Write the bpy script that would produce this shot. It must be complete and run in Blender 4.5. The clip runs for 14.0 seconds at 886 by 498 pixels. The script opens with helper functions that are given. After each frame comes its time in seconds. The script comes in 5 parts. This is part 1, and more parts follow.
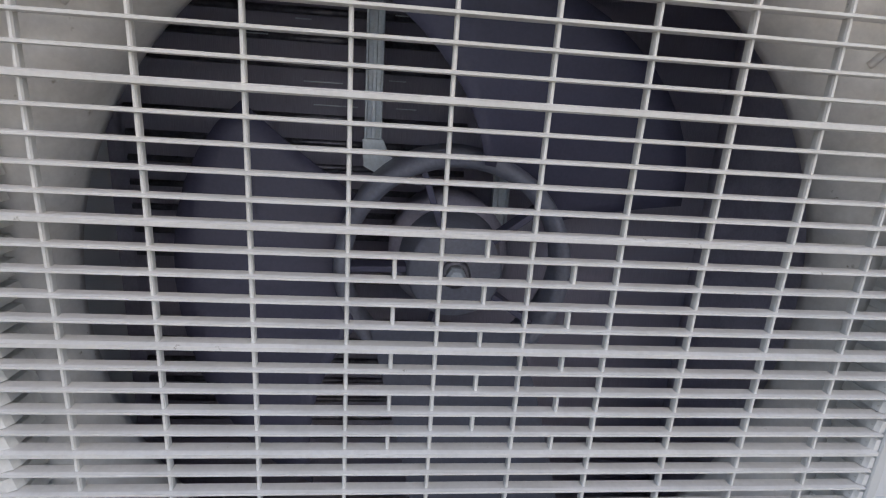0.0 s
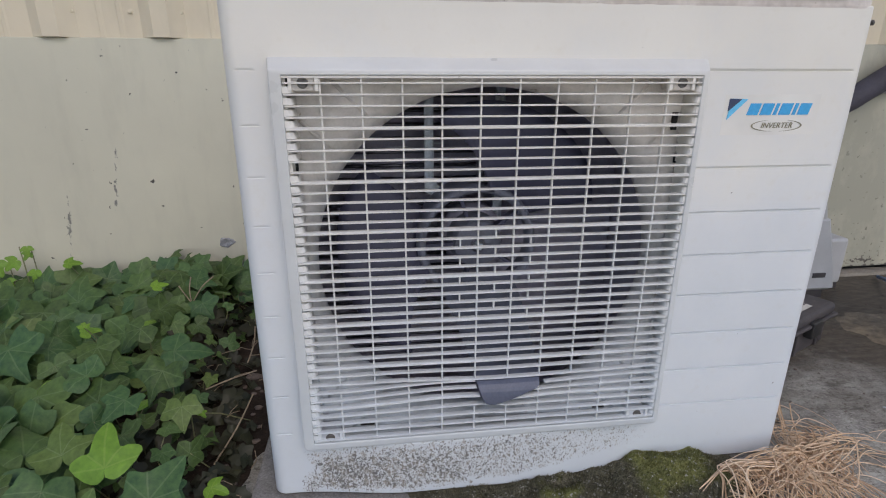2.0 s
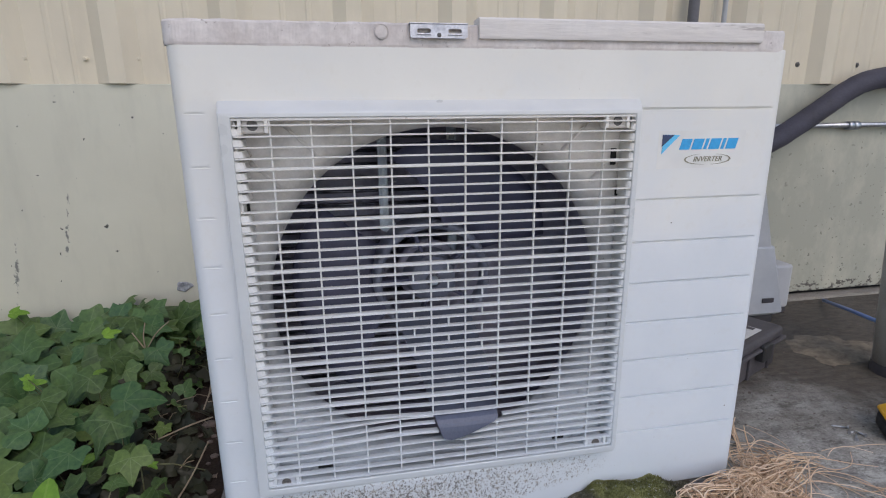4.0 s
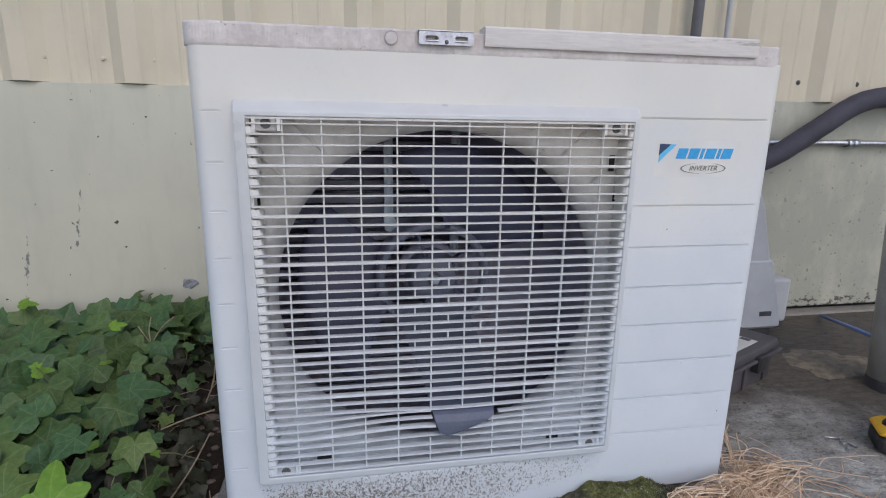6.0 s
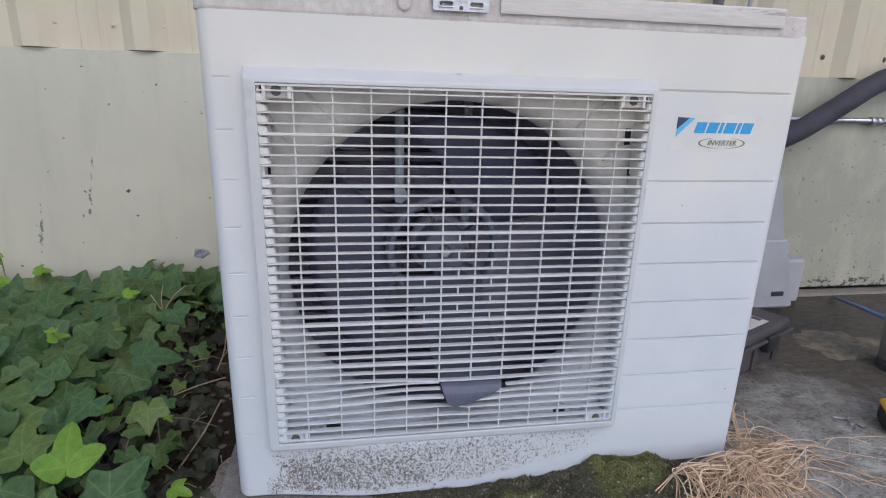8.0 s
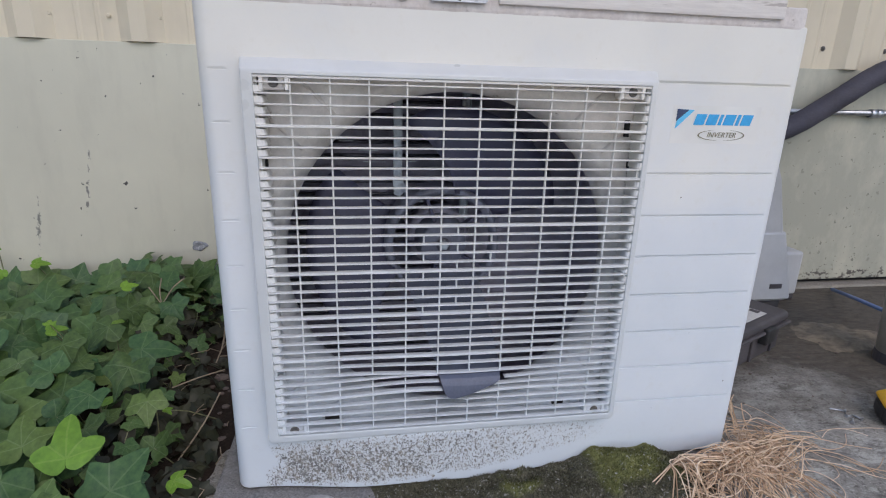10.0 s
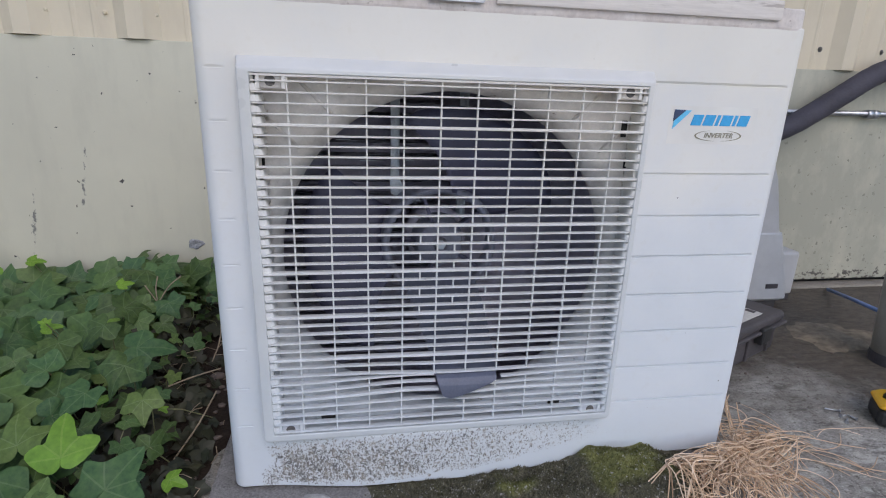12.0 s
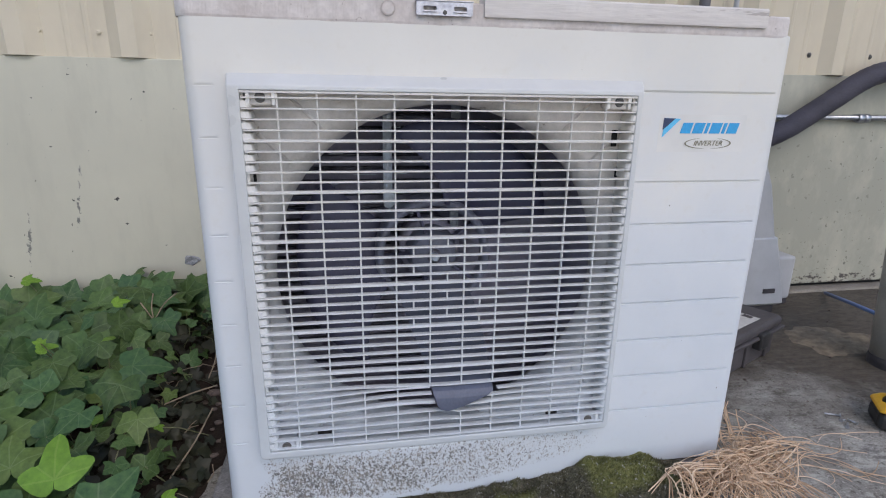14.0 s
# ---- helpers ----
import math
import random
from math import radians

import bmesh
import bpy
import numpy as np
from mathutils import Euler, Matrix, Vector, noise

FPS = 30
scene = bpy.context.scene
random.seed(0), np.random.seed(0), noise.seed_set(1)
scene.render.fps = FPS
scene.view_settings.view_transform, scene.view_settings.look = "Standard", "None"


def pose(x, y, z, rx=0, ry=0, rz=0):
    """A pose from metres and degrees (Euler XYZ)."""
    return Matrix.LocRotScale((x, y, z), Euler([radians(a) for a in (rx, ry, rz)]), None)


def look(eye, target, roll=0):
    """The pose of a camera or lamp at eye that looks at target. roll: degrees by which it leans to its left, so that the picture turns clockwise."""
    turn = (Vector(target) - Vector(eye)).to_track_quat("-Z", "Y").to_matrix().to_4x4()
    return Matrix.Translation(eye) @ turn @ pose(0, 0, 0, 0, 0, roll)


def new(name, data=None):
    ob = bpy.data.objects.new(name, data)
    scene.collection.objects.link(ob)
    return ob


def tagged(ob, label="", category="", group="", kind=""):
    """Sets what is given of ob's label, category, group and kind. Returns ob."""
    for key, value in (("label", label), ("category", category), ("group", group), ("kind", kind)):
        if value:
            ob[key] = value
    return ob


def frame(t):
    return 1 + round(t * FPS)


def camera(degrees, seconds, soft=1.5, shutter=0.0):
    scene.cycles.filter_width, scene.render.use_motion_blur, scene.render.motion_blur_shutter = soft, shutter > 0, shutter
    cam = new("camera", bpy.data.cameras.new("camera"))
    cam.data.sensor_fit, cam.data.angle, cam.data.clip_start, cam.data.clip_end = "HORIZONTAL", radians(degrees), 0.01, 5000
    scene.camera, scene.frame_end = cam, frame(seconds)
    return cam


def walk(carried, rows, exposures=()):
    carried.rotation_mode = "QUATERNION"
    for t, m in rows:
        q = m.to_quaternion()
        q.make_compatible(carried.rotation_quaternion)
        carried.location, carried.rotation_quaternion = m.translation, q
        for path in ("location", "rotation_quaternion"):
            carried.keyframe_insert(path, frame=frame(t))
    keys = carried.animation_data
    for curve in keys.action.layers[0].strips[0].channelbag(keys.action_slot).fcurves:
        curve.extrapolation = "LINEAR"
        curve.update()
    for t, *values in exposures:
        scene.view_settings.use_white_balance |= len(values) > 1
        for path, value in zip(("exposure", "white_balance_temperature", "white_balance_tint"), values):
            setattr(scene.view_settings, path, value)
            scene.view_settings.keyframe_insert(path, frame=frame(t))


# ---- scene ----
cam = camera(80.2, 14.0, soft=1.1)
PATH = [
    (0, (-0.0307, -0.2904, 0.5344), (0.167, 1.5545, 0.003), 3.86),
    (0.3, (-0.032, -0.3005, 0.5375), (0.170, 1.600, -0.0213), 3.58),
    (0.5, (-0.0362, -0.3381, 0.5585), (0.1605, 1.5155, -0.015), 3.35),
    (0.7, (-0.0345, -0.411, 0.594), (0.165, 1.475, -0.0274), 2.7),
    (0.8, (-0.034, -0.451, 0.616), (0.161, 1.435, -0.008), 1.8),
    (1, (-0.059, -0.541, 0.657), (0.136, 1.332, -0.015), -0.2),
    (1.5, (-0.136, -0.691, 0.678), (0.07, 1.177, -0.007), 0.5),
    (2, (-0.145, -0.734, 0.678), (0.091, 1.148, 0.042), 0.1),
    (2.5, (-0.132, -0.734, 0.676), (0.173, 1.157, 0.099), -1.4),
    (3, (-0.129, -0.735, 0.67), (0.213, 1.16, 0.129), -0.3),
    (3.5, (-0.122, -0.743, 0.678), (0.233, 1.157, 0.161), -0.7),
    (6, (-0.126, -0.784, 0.666), (0.222, 1.132, 0.208), 0.9),
    (6.5, (-0.128, -0.787, 0.666), (0.207, 1.124, 0.181), 1.0),
    (7, (-0.126, -0.786, 0.664), (0.195, 1.124, 0.162), 1.1),
    (7.5, (-0.127, -0.78, 0.663), (0.192, 1.123, 0.137), 1.3),
    (8, (-0.127, -0.779, 0.66), (0.184, 1.119, 0.111), 1.6),
    (10.5, (-0.126, -0.777, 0.659), (0.191, 1.111, 0.083), 1.6),
    (11, (-0.13, -0.776, 0.658), (0.193, 1.111, 0.081), 1.7),
    (11.5, (-0.128, -0.776, 0.659), (0.196, 1.111, 0.08), 1.9),
    (12, (-0.125, -0.777, 0.661), (0.199, 1.109, 0.08), 1.9),
    (12.5, (-0.121, -0.775, 0.662), (0.203, 1.111, 0.079), 1.7),
    (13, (-0.12, -0.777, 0.662), (0.2, 1.109, 0.079), 1.5),
    (13.5, (-0.12, -0.777, 0.662), (0.201, 1.11, 0.081), 1.3),
    (14, (-0.116, -0.778, 0.664), (0.213, 1.119, 0.121), 0.8),
]
EXPOSURES = [(0.0, 0.18, 7150, 15), (0.7, 0.21, 7150, 15), (1.2, 0.19, 7200, 15), (2.2, 0.20, 7000, 15), (3.4, 0.24, 6750, 15), (6.0, 0.23, 6650, 15), (7.0, 0.27, 6650, 15), (14.0, 0.30, 6650, 15)]
walk(cam, [(t, look(eye, target, roll)) for t, eye, target, roll in PATH], EXPOSURES)

# ---- world and light ----
world = bpy.data.worlds.new("world")
scene.world = world
world.use_nodes = True
wn = world.node_tree
sky = wn.nodes.new("ShaderNodeTexSky")
sky.sky_type = "NISHITA"
sky.sun_disc = False
sky.sun_elevation, sky.sun_rotation = radians(45), radians(169)
wn.links.new(sky.outputs[0], wn.nodes["Background"].inputs[0])
wn.nodes["Background"].inputs[1].default_value = 0.15
sun_data = bpy.data.lights.new("sun", "SUN")
sun_data.energy, sun_data.angle, sun_data.color = 0.56, radians(35), (1.0, 0.95, 0.88)
sun = new("sun", sun_data)
sun.matrix_world = look((0.60, -3.0, 3.05), (0, 0, 0))


# ---- materials ----
def mat(name, rough=0.5, metal=0.0):
    m = bpy.data.materials.new(name)
    m.use_nodes = True
    b = m.node_tree.nodes["Principled BSDF"]
    b.inputs["Roughness"].default_value, b.inputs["Metallic"].default_value = rough, metal
    return m, m.node_tree, b


def node(nt, kind, **values):
    n = nt.nodes.new(kind)
    for k, v in values.items():
        n.inputs[k.replace("_", " ")].default_value = v
    return n


def coords(nt, scale=(1, 1, 1), use="Object"):
    tc = nt.nodes.new("ShaderNodeTexCoord")
    mp = nt.nodes.new("ShaderNodeMapping")
    mp.inputs["Scale"].default_value = scale
    nt.links.new(tc.outputs[use], mp.inputs[0])
    return mp.outputs[0]


def noise_of(nt, vec, scale, detail=5.0, rough=0.6):
    n = node(nt, "ShaderNodeTexNoise", Scale=scale, Detail=detail, Roughness=rough)
    nt.links.new(vec, n.inputs["Vector"])
    return n.outputs["Fac"]


def ramp(nt, fac, stops):
    r = nt.nodes.new("ShaderNodeValToRGB")
    el = r.color_ramp.elements
    while len(el) < len(stops):
        el.new(0.5)
    for e, (p, c) in zip(el, stops):
        e.position = p
        e.color = (*c, 1) if len(c) == 3 else c
    nt.links.new(fac, r.inputs[0])
    return r.outputs[0]


def mix(nt, fac, a, b, blend="MIX"):
    m = nt.nodes.new("ShaderNodeMix")
    m.data_type, m.blend_type = "RGBA", blend
    for sock, v in ((m.inputs[0], fac), (m.inputs[6], a), (m.inputs[7], b)):
        if isinstance(v, (int, float)):
            sock.default_value = v
        elif isinstance(v, tuple):
            sock.default_value = (*v, 1)
        else:
            nt.links.new(v, sock)
    return m.outputs[2]


def calc(nt, op, a, b=0.0, c=0.0):
    m = nt.nodes.new("ShaderNodeMath")
    m.operation = op
    for sock, v in zip(m.inputs, (a, b, c)):
        if isinstance(v, (int, float)):
            sock.default_value = v
        else:
            nt.links.new(v, sock)
    return m.outputs[0]


def bump(nt, b, height, strength, distance=0.002):
    n = node(nt, "ShaderNodeBump", Strength=strength, Distance=distance)
    nt.links.new(height, n.inputs["Height"])
    nt.links.new(n.outputs[0], b.inputs["Normal"])


def surface(name, light, dark, scale=30.0, rough=0.5, metal=0.0, relief=0.2, fine=300.0, stretch=(1, 1, 1), spots=None, lo=0.35, hi=0.65, grain=0.25):
    """A two-scale surface: slow patches of two colours, a finer grain over them and fine relief."""
    m, nt, b = mat(name, rough, metal)
    vec = coords(nt, stretch)
    big, small = noise_of(nt, vec, scale), noise_of(nt, vec, fine, 3.0)
    col = ramp(nt, big, [(lo, dark), (hi, light)])
    col = mix(nt, grain, col, ramp(nt, small, [(0.3, tuple(v * 0.6 for v in dark)), (0.7, tuple(min(1, v * 1.15) for v in light))]))
    if spots:
        colour, sp_scale, level = spots
        sp = noise_of(nt, vec, sp_scale, 4.0, 0.7)
        col = mix(nt, ramp(nt, sp, [(level, (0, 0, 0)), (level + 0.05, (1, 1, 1))]), col, colour)
    nt.links.new(col, b.inputs["Base Color"])
    rr = calc(nt, "MULTIPLY_ADD", big, 0.25, rough - 0.12)
    nt.links.new(rr, b.inputs["Roughness"])
    bump(nt, b, small, relief, 0.0015)
    return m


def white_panel():
    """White enamel, faintly mottled, with painted warm-to-blue light and dark grit splashed over the foot below the
    grille.
    """
    m, nt, b = mat("white_panel", 0.42)
    vec = coords(nt)
    big, mid, small = noise_of(nt, vec, 5.0), noise_of(nt, vec, 40.0), noise_of(nt, vec, 500.0, 2.0)
    col = ramp(nt, big, [(0.3, (0.72, 0.72, 0.71)), (0.7, (0.79, 0.79, 0.78))])
    col = mix(nt, ramp(nt, mid, [(0.55, (0, 0, 0)), (0.8, (0.25, 0.25, 0.25))]), col, (0.62, 0.59, 0.52))
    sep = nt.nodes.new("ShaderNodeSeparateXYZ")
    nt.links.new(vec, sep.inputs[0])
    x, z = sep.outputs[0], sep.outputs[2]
    # warm light near the lid, blue sky light near the foot, painted into the enamel
    tint_height = calc(nt, "ADD", z, calc(nt, "MULTIPLY", calc(nt, "SUBTRACT", big, 0.5), 0.5))
    col = mix(nt, 1.0, col, ramp(nt, tint_height, [(0.10, (0.855, 0.925, 1.0)), (0.45, (0.930, 0.960, 0.995)), (0.72, (1.0, 0.967, 0.895))]), "MULTIPLY")
    # grit splashed over the foot: densest at the lower left, a thinning band under the grille to the right
    wob = calc(nt, "MULTIPLY", calc(nt, "SUBTRACT", noise_of(nt, vec, 22.0, 4.0), 0.5), 0.10)
    xw = calc(nt, "ADD", x, wob)
    zw = calc(nt, "ADD", z, calc(nt, "MULTIPLY", wob, 0.35))
    left = ramp(nt, calc(nt, "MULTIPLY", calc(nt, "ADD", xw, 0.292), 16.0), [(0.0, (0, 0, 0)), (0.6, (1, 1, 1))])
    right = ramp(nt, calc(nt, "MULTIPLY", calc(nt, "SUBTRACT", 0.335, xw), 1.75), [(0.0, (0, 0, 0)), (0.35, (0.45, 0.45, 0.45)), (1.0, (1, 1, 1))])
    low = calc(nt, "SUBTRACT", zw, calc(nt, "MULTIPLY", calc(nt, "MAXIMUM", calc(nt, "ADD", x, 0.10), 0.0), 0.085))
    low = ramp(nt, calc(nt, "MULTIPLY", calc(nt, "ADD", low, 0.012), 60.0), [(0.0, (0, 0, 0)), (0.8, (1, 1, 1))])
    roof = calc(nt, "ADD", 0.060, calc(nt, "MULTIPLY", calc(nt, "ADD", x, 0.28), 0.07))
    top = ramp(nt, calc(nt, "MULTIPLY", calc(nt, "SUBTRACT", calc(nt, "ADD", roof, 0.020), zw), 26.0), [(0.0, (0, 0, 0)), (0.3, (0.35, 0.35, 0.35)), (0.9, (1, 1, 1))])
    field = calc(nt, "MULTIPLY", calc(nt, "MULTIPLY", left, right), calc(nt, "MULTIPLY", top, low))
    col = mix(nt, calc(nt, "MULTIPLY", field, 0.40), col, (0.60, 0.59, 0.57))
    for scale, reach, base, sharp, tones in ((150.0, -0.105, 0.600, 11.0, ((0.48, 0.48, 0.475), (0.42, 0.41, 0.39), (0.37, 0.34, 0.30))),
                                             (225.0, -0.130, 0.612, 17.0, ((0.13, 0.13, 0.135), (0.17, 0.165, 0.155), (0.26, 0.235, 0.205))),
                                             (400.0, -0.115, 0.622, 14.0, ((0.09, 0.09, 0.095), (0.14, 0.13, 0.12), (0.20, 0.17, 0.14)))):
        specks = noise_of(nt, coords(nt, (1.0, 1.0, 0.8)), scale, 3.0, 0.66)
        level = calc(nt, "MULTIPLY_ADD", field, reach, base)
        spot = ramp(nt, calc(nt, "MULTIPLY", calc(nt, "SUBTRACT", specks, level), sharp), [(0.0, (0, 0, 0)), (1.0, (0.95, 0.95, 0.95))])
        spot = calc(nt, "MULTIPLY", spot, ramp(nt, field, [(0.02, (0, 0, 0)), (0.12, (1, 1, 1))]))
        tone = ramp(nt, noise_of(nt, vec, 60.0, 2.0), [(0.32, tones[0]), (0.5, tones[1]), (0.68, tones[2])])
        col = mix(nt, spot, col, tone)
    # a few lone dark specks over the rest
    lone = ramp(nt, noise_of(nt, vec, 120.0, 1.0), [(0.80, (0, 0, 0)), (0.82, (1, 1, 1))])
    col = mix(nt, lone, col, (0.2, 0.19, 0.18))
    nt.links.new(col, b.inputs["Base Color"])
    bump(nt, b, small, 0.06, 0.001)
    return m


def light_tinted(m, low, high):
    """Tints plastic warm towards the lid and blue below, light painted into its colour."""
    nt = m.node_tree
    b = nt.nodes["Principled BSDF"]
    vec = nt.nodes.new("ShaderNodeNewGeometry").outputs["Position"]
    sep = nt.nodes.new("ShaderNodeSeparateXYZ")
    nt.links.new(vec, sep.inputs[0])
    tint_height = calc(nt, "ADD", sep.outputs[2], calc(nt, "MULTIPLY", calc(nt, "SUBTRACT", noise_of(nt, vec, 4.0), 0.5), 0.5))
    tint = ramp(nt, tint_height, [(0.10, low), (0.70, high)])
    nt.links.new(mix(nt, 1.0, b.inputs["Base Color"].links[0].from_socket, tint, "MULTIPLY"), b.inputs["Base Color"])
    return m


def wall_paint(name, light, dark, dirt):
    m, nt, b = mat(name, 0.5)
    vec = coords(nt)
    big, mid = noise_of(nt, vec, 1.6), noise_of(nt, coords(nt, (1, 1, 0.25)), 14.0)
    col = ramp(nt, big, [(0.35, dark), (0.65, light)])
    col = mix(nt, ramp(nt, mid, [(0.5, (0, 0, 0)), (0.85, (0.5, 0.5, 0.5))]), col, tuple(v * 0.8 for v in dark))
    if dirt:
        sep = nt.nodes.new("ShaderNodeSeparateXYZ")
        nt.links.new(vec, sep.inputs[0])
        x, z = sep.outputs[0], sep.outputs[2]
        warp = nt.nodes.new("ShaderNodeTexNoise")
        warp.inputs["Scale"].default_value, warp.inputs["Detail"].default_value = 75.0, 3.0
        nt.links.new(vec, warp.inputs["Vector"])
        shift = nt.nodes.new("ShaderNodeVectorMath")
        shift.operation = "MULTIPLY_ADD"
        shift.inputs[1].default_value = (0.022, 0.0, 0.022)
        nt.links.new(warp.outputs["Color"], shift.inputs[0])
        nt.links.new(vec, shift.inputs[2])
        east = ramp(nt, x, [(0.55, (0, 0, 0)), (0.95, (1, 1, 1))])
        # lone specks of dirt, thicker towards the foot beside the yard
        parts_of = nt.nodes.new("ShaderNodeSeparateXYZ")
        nt.links.new(shift.outputs[0], parts_of.inputs[0])
        plane = nt.nodes.new("ShaderNodeCombineXYZ")
        nt.links.new(parts_of.outputs[0], plane.inputs[0])
        nt.links.new(parts_of.outputs[2], plane.inputs[1])
        for scale, sparse, dense, size in ((26.0, 0.010, 0.40, 0.12), (52.0, 0.010, 0.28, 0.14), (95.0, 0.004, 0.12, 0.18)):
            vo = nt.nodes.new("ShaderNodeTexVoronoi")
            vo.voronoi_dimensions = "2D"
            vo.inputs["Scale"].default_value = scale
            nt.links.new(plane.outputs[0], vo.inputs["Vector"])
            pick = nt.nodes.new("ShaderNodeSeparateXYZ")
            nt.links.new(vo.outputs["Color"], pick.inputs[0])
            drop = calc(nt, "MAXIMUM", calc(nt, "SUBTRACT", 1.0, calc(nt, "MULTIPLY", z, 1.25)), 0.22)
            drop = calc(nt, "MULTIPLY", drop, ramp(nt, noise_of(nt, vec, 7.0 + 0.1 * scale, 3.0, 0.6), [(0.44, (0.08, 0.08, 0.08)), (0.62, (1, 1, 1))]))
            chance = calc(nt, "MULTIPLY_ADD", calc(nt, "MULTIPLY", east, drop), dense, sparse)
            there = calc(nt, "LESS_THAN", pick.outputs[0], chance)
            near = calc(nt, "LESS_THAN", vo.outputs["Distance"], calc(nt, "MULTIPLY", calc(nt, "ADD", pick.outputs[1], 0.35), size))
            col = mix(nt, calc(nt, "MULTIPLY", calc(nt, "MULTIPLY", there, near), 0.97), col, (0.045, 0.042, 0.036))
        cloud = ramp(nt, calc(nt, "MULTIPLY", noise_of(nt, coords(nt, (1, 1, 0.6)), 5.0, 6.0, 0.65), east), [(0.22, (0, 0, 0)), (0.52, (0.8, 0.8, 0.8))])
        col = mix(nt, cloud, col, (0.33, 0.33, 0.27))
        # two broken vertical dribbles
        dribble = noise_of(nt, coords(nt, (1, 1, 0.55)), 75.0, 4.0, 0.7)
        for cx, lean, z0, z1 in ((-1.115, 0.16, 0.05, 0.36), (-0.985, 0.17, 0.28, 0.47)):
            off = calc(nt, "ABSOLUTE", calc(nt, "SUBTRACT", calc(nt, "SUBTRACT", x, cx), calc(nt, "MULTIPLY", z, lean)))
            band = ramp(nt, calc(nt, "MULTIPLY", off, 50.0), [(0.1, (1, 1, 1)), (0.75, (0, 0, 0))])
            tall = calc(nt, "MULTIPLY", calc(nt, "GREATER_THAN", z, z0), calc(nt, "LESS_THAN", z, z1))
            mark = ramp(nt, calc(nt, "ADD", dribble, calc(nt, "MULTIPLY", calc(nt, "SUBTRACT", band, 1.0), 0.3)), [(0.52, (0, 0, 0)), (0.57, (0.9, 0.9, 0.9))])
            col = mix(nt, calc(nt, "MULTIPLY", mark, tall), col, (0.15, 0.15, 0.135))
        # peeled black patches along the foot beside the yard
        sp = noise_of(nt, coords(nt, (1, 1, 1.6)), 30.0, 5.0, 0.74)
        near_foot = calc(nt, "MULTIPLY", calc(nt, "MAXIMUM", calc(nt, "SUBTRACT", 0.10, z), 0.0), 1.9)
        lv = calc(nt, "SUBTRACT", 0.71, calc(nt, "MULTIPLY", near_foot, ramp(nt, x, [(0.9, (0, 0, 0)), (1.0, (1, 1, 1))])))
        spot = ramp(nt, calc(nt, "MULTIPLY", calc(nt, "SUBTRACT", sp, lv), 25.0), [(0.0, (0, 0, 0)), (1.0, (1, 1, 1))])
        col = mix(nt, spot, col, (0.09, 0.08, 0.07))
    nt.links.new(col, b.inputs["Base Color"])
    bump(nt, b, noise_of(nt, vec, 120.0, 4.0), 0.12, 0.002)
    return m


def concrete(name, light, dark, scale=3.0, earth_and_shade=False):
    m, nt, b = mat(name, 0.9)
    vec = coords(nt)
    big, mid, small = noise_of(nt, vec, scale, 6.0), noise_of(nt, coords(nt, (1, 2.4, 1)), 22.0, 8.0, 0.7), noise_of(nt, vec, 240.0, 3.0, 0.7)
    col = ramp(nt, big, [(0.35, dark), (0.65, light)])
    col = mix(nt, 0.55, col, ramp(nt, mid, [(0.3, tuple(v * 0.5 for v in dark)), (0.7, tuple(v * 1.25 for v in light))]))
    col = mix(nt, 0.4, col, ramp(nt, small, [(0.35, tuple(v * 0.4 for v in dark)), (0.7, tuple(min(1, v * 1.5) for v in light))]))
    stain = noise_of(nt, vec, 1.7, 5.0)
    col = mix(nt, ramp(nt, stain, [(0.5, (0, 0, 0)), (0.7, (0.6, 0.6, 0.6))]), col, tuple(v * k for v, k in zip(dark, (0.42, 0.38, 0.33))))
    if earth_and_shade:
        # brown earth and painted shade darken the yard along the wall; pale scuffs in front
        sep = nt.nodes.new("ShaderNodeSeparateXYZ")
        nt.links.new(vec, sep.inputs[0])
        edge = calc(nt, "ADD", calc(nt, "MULTIPLY", calc(nt, "SUBTRACT", sep.outputs[1], 0.05), 2.2), calc(nt, "MULTIPLY", calc(nt, "SUBTRACT", noise_of(nt, vec, 4.5, 6.0, 0.65), 0.5), 2.4))
        edge = calc(nt, "ADD", edge, calc(nt, "MULTIPLY", calc(nt, "MINIMUM", calc(nt, "MAXIMUM", calc(nt, "SUBTRACT", sep.outputs[0], 0.90), 0.0), 0.45), 1.6))
        scuff = noise_of(nt, coords(nt, (1.0, 2.6, 1)), 11.0, 10.0, 0.8)
        col = mix(nt, ramp(nt, scuff, [(0.51, (0, 0, 0)), (0.60, (0.85, 0.85, 0.85))]), col, (0.56, 0.56, 0.50))
        blot = noise_of(nt, coords(nt, (1.0, 2.0, 1)), 17.0, 8.0, 0.75)
        col = mix(nt, ramp(nt, blot, [(0.53, (0, 0, 0)), (0.63, (0.75, 0.75, 0.75))]), col, (0.13, 0.12, 0.11))
        grit = noise_of(nt, vec, 75.0, 4.0, 0.8)
        col = mix(nt, ramp(nt, grit, [(0.55, (0, 0, 0)), (0.64, (0.8, 0.8, 0.8))]), col, (0.10, 0.090, 0.072))
        pale = noise_of(nt, vec, 110.0, 3.0, 0.8)
        col = mix(nt, ramp(nt, pale, [(0.58, (0, 0, 0)), (0.66, (0.7, 0.7, 0.7))]), col, (0.60, 0.58, 0.52))
        col = mix(nt, ramp(nt, edge, [(0.0, (0, 0, 0)), (1.0, (0.92, 0.92, 0.92))]), col, ramp(nt, mid, [(0.3, (0.034, 0.026, 0.018)), (0.7, (0.105, 0.084, 0.060))]))
    nt.links.new(col, b.inputs["Base Color"])
    bump(nt, b, calc(nt, "ADD", mid, small), 0.85, 0.004)
    return m


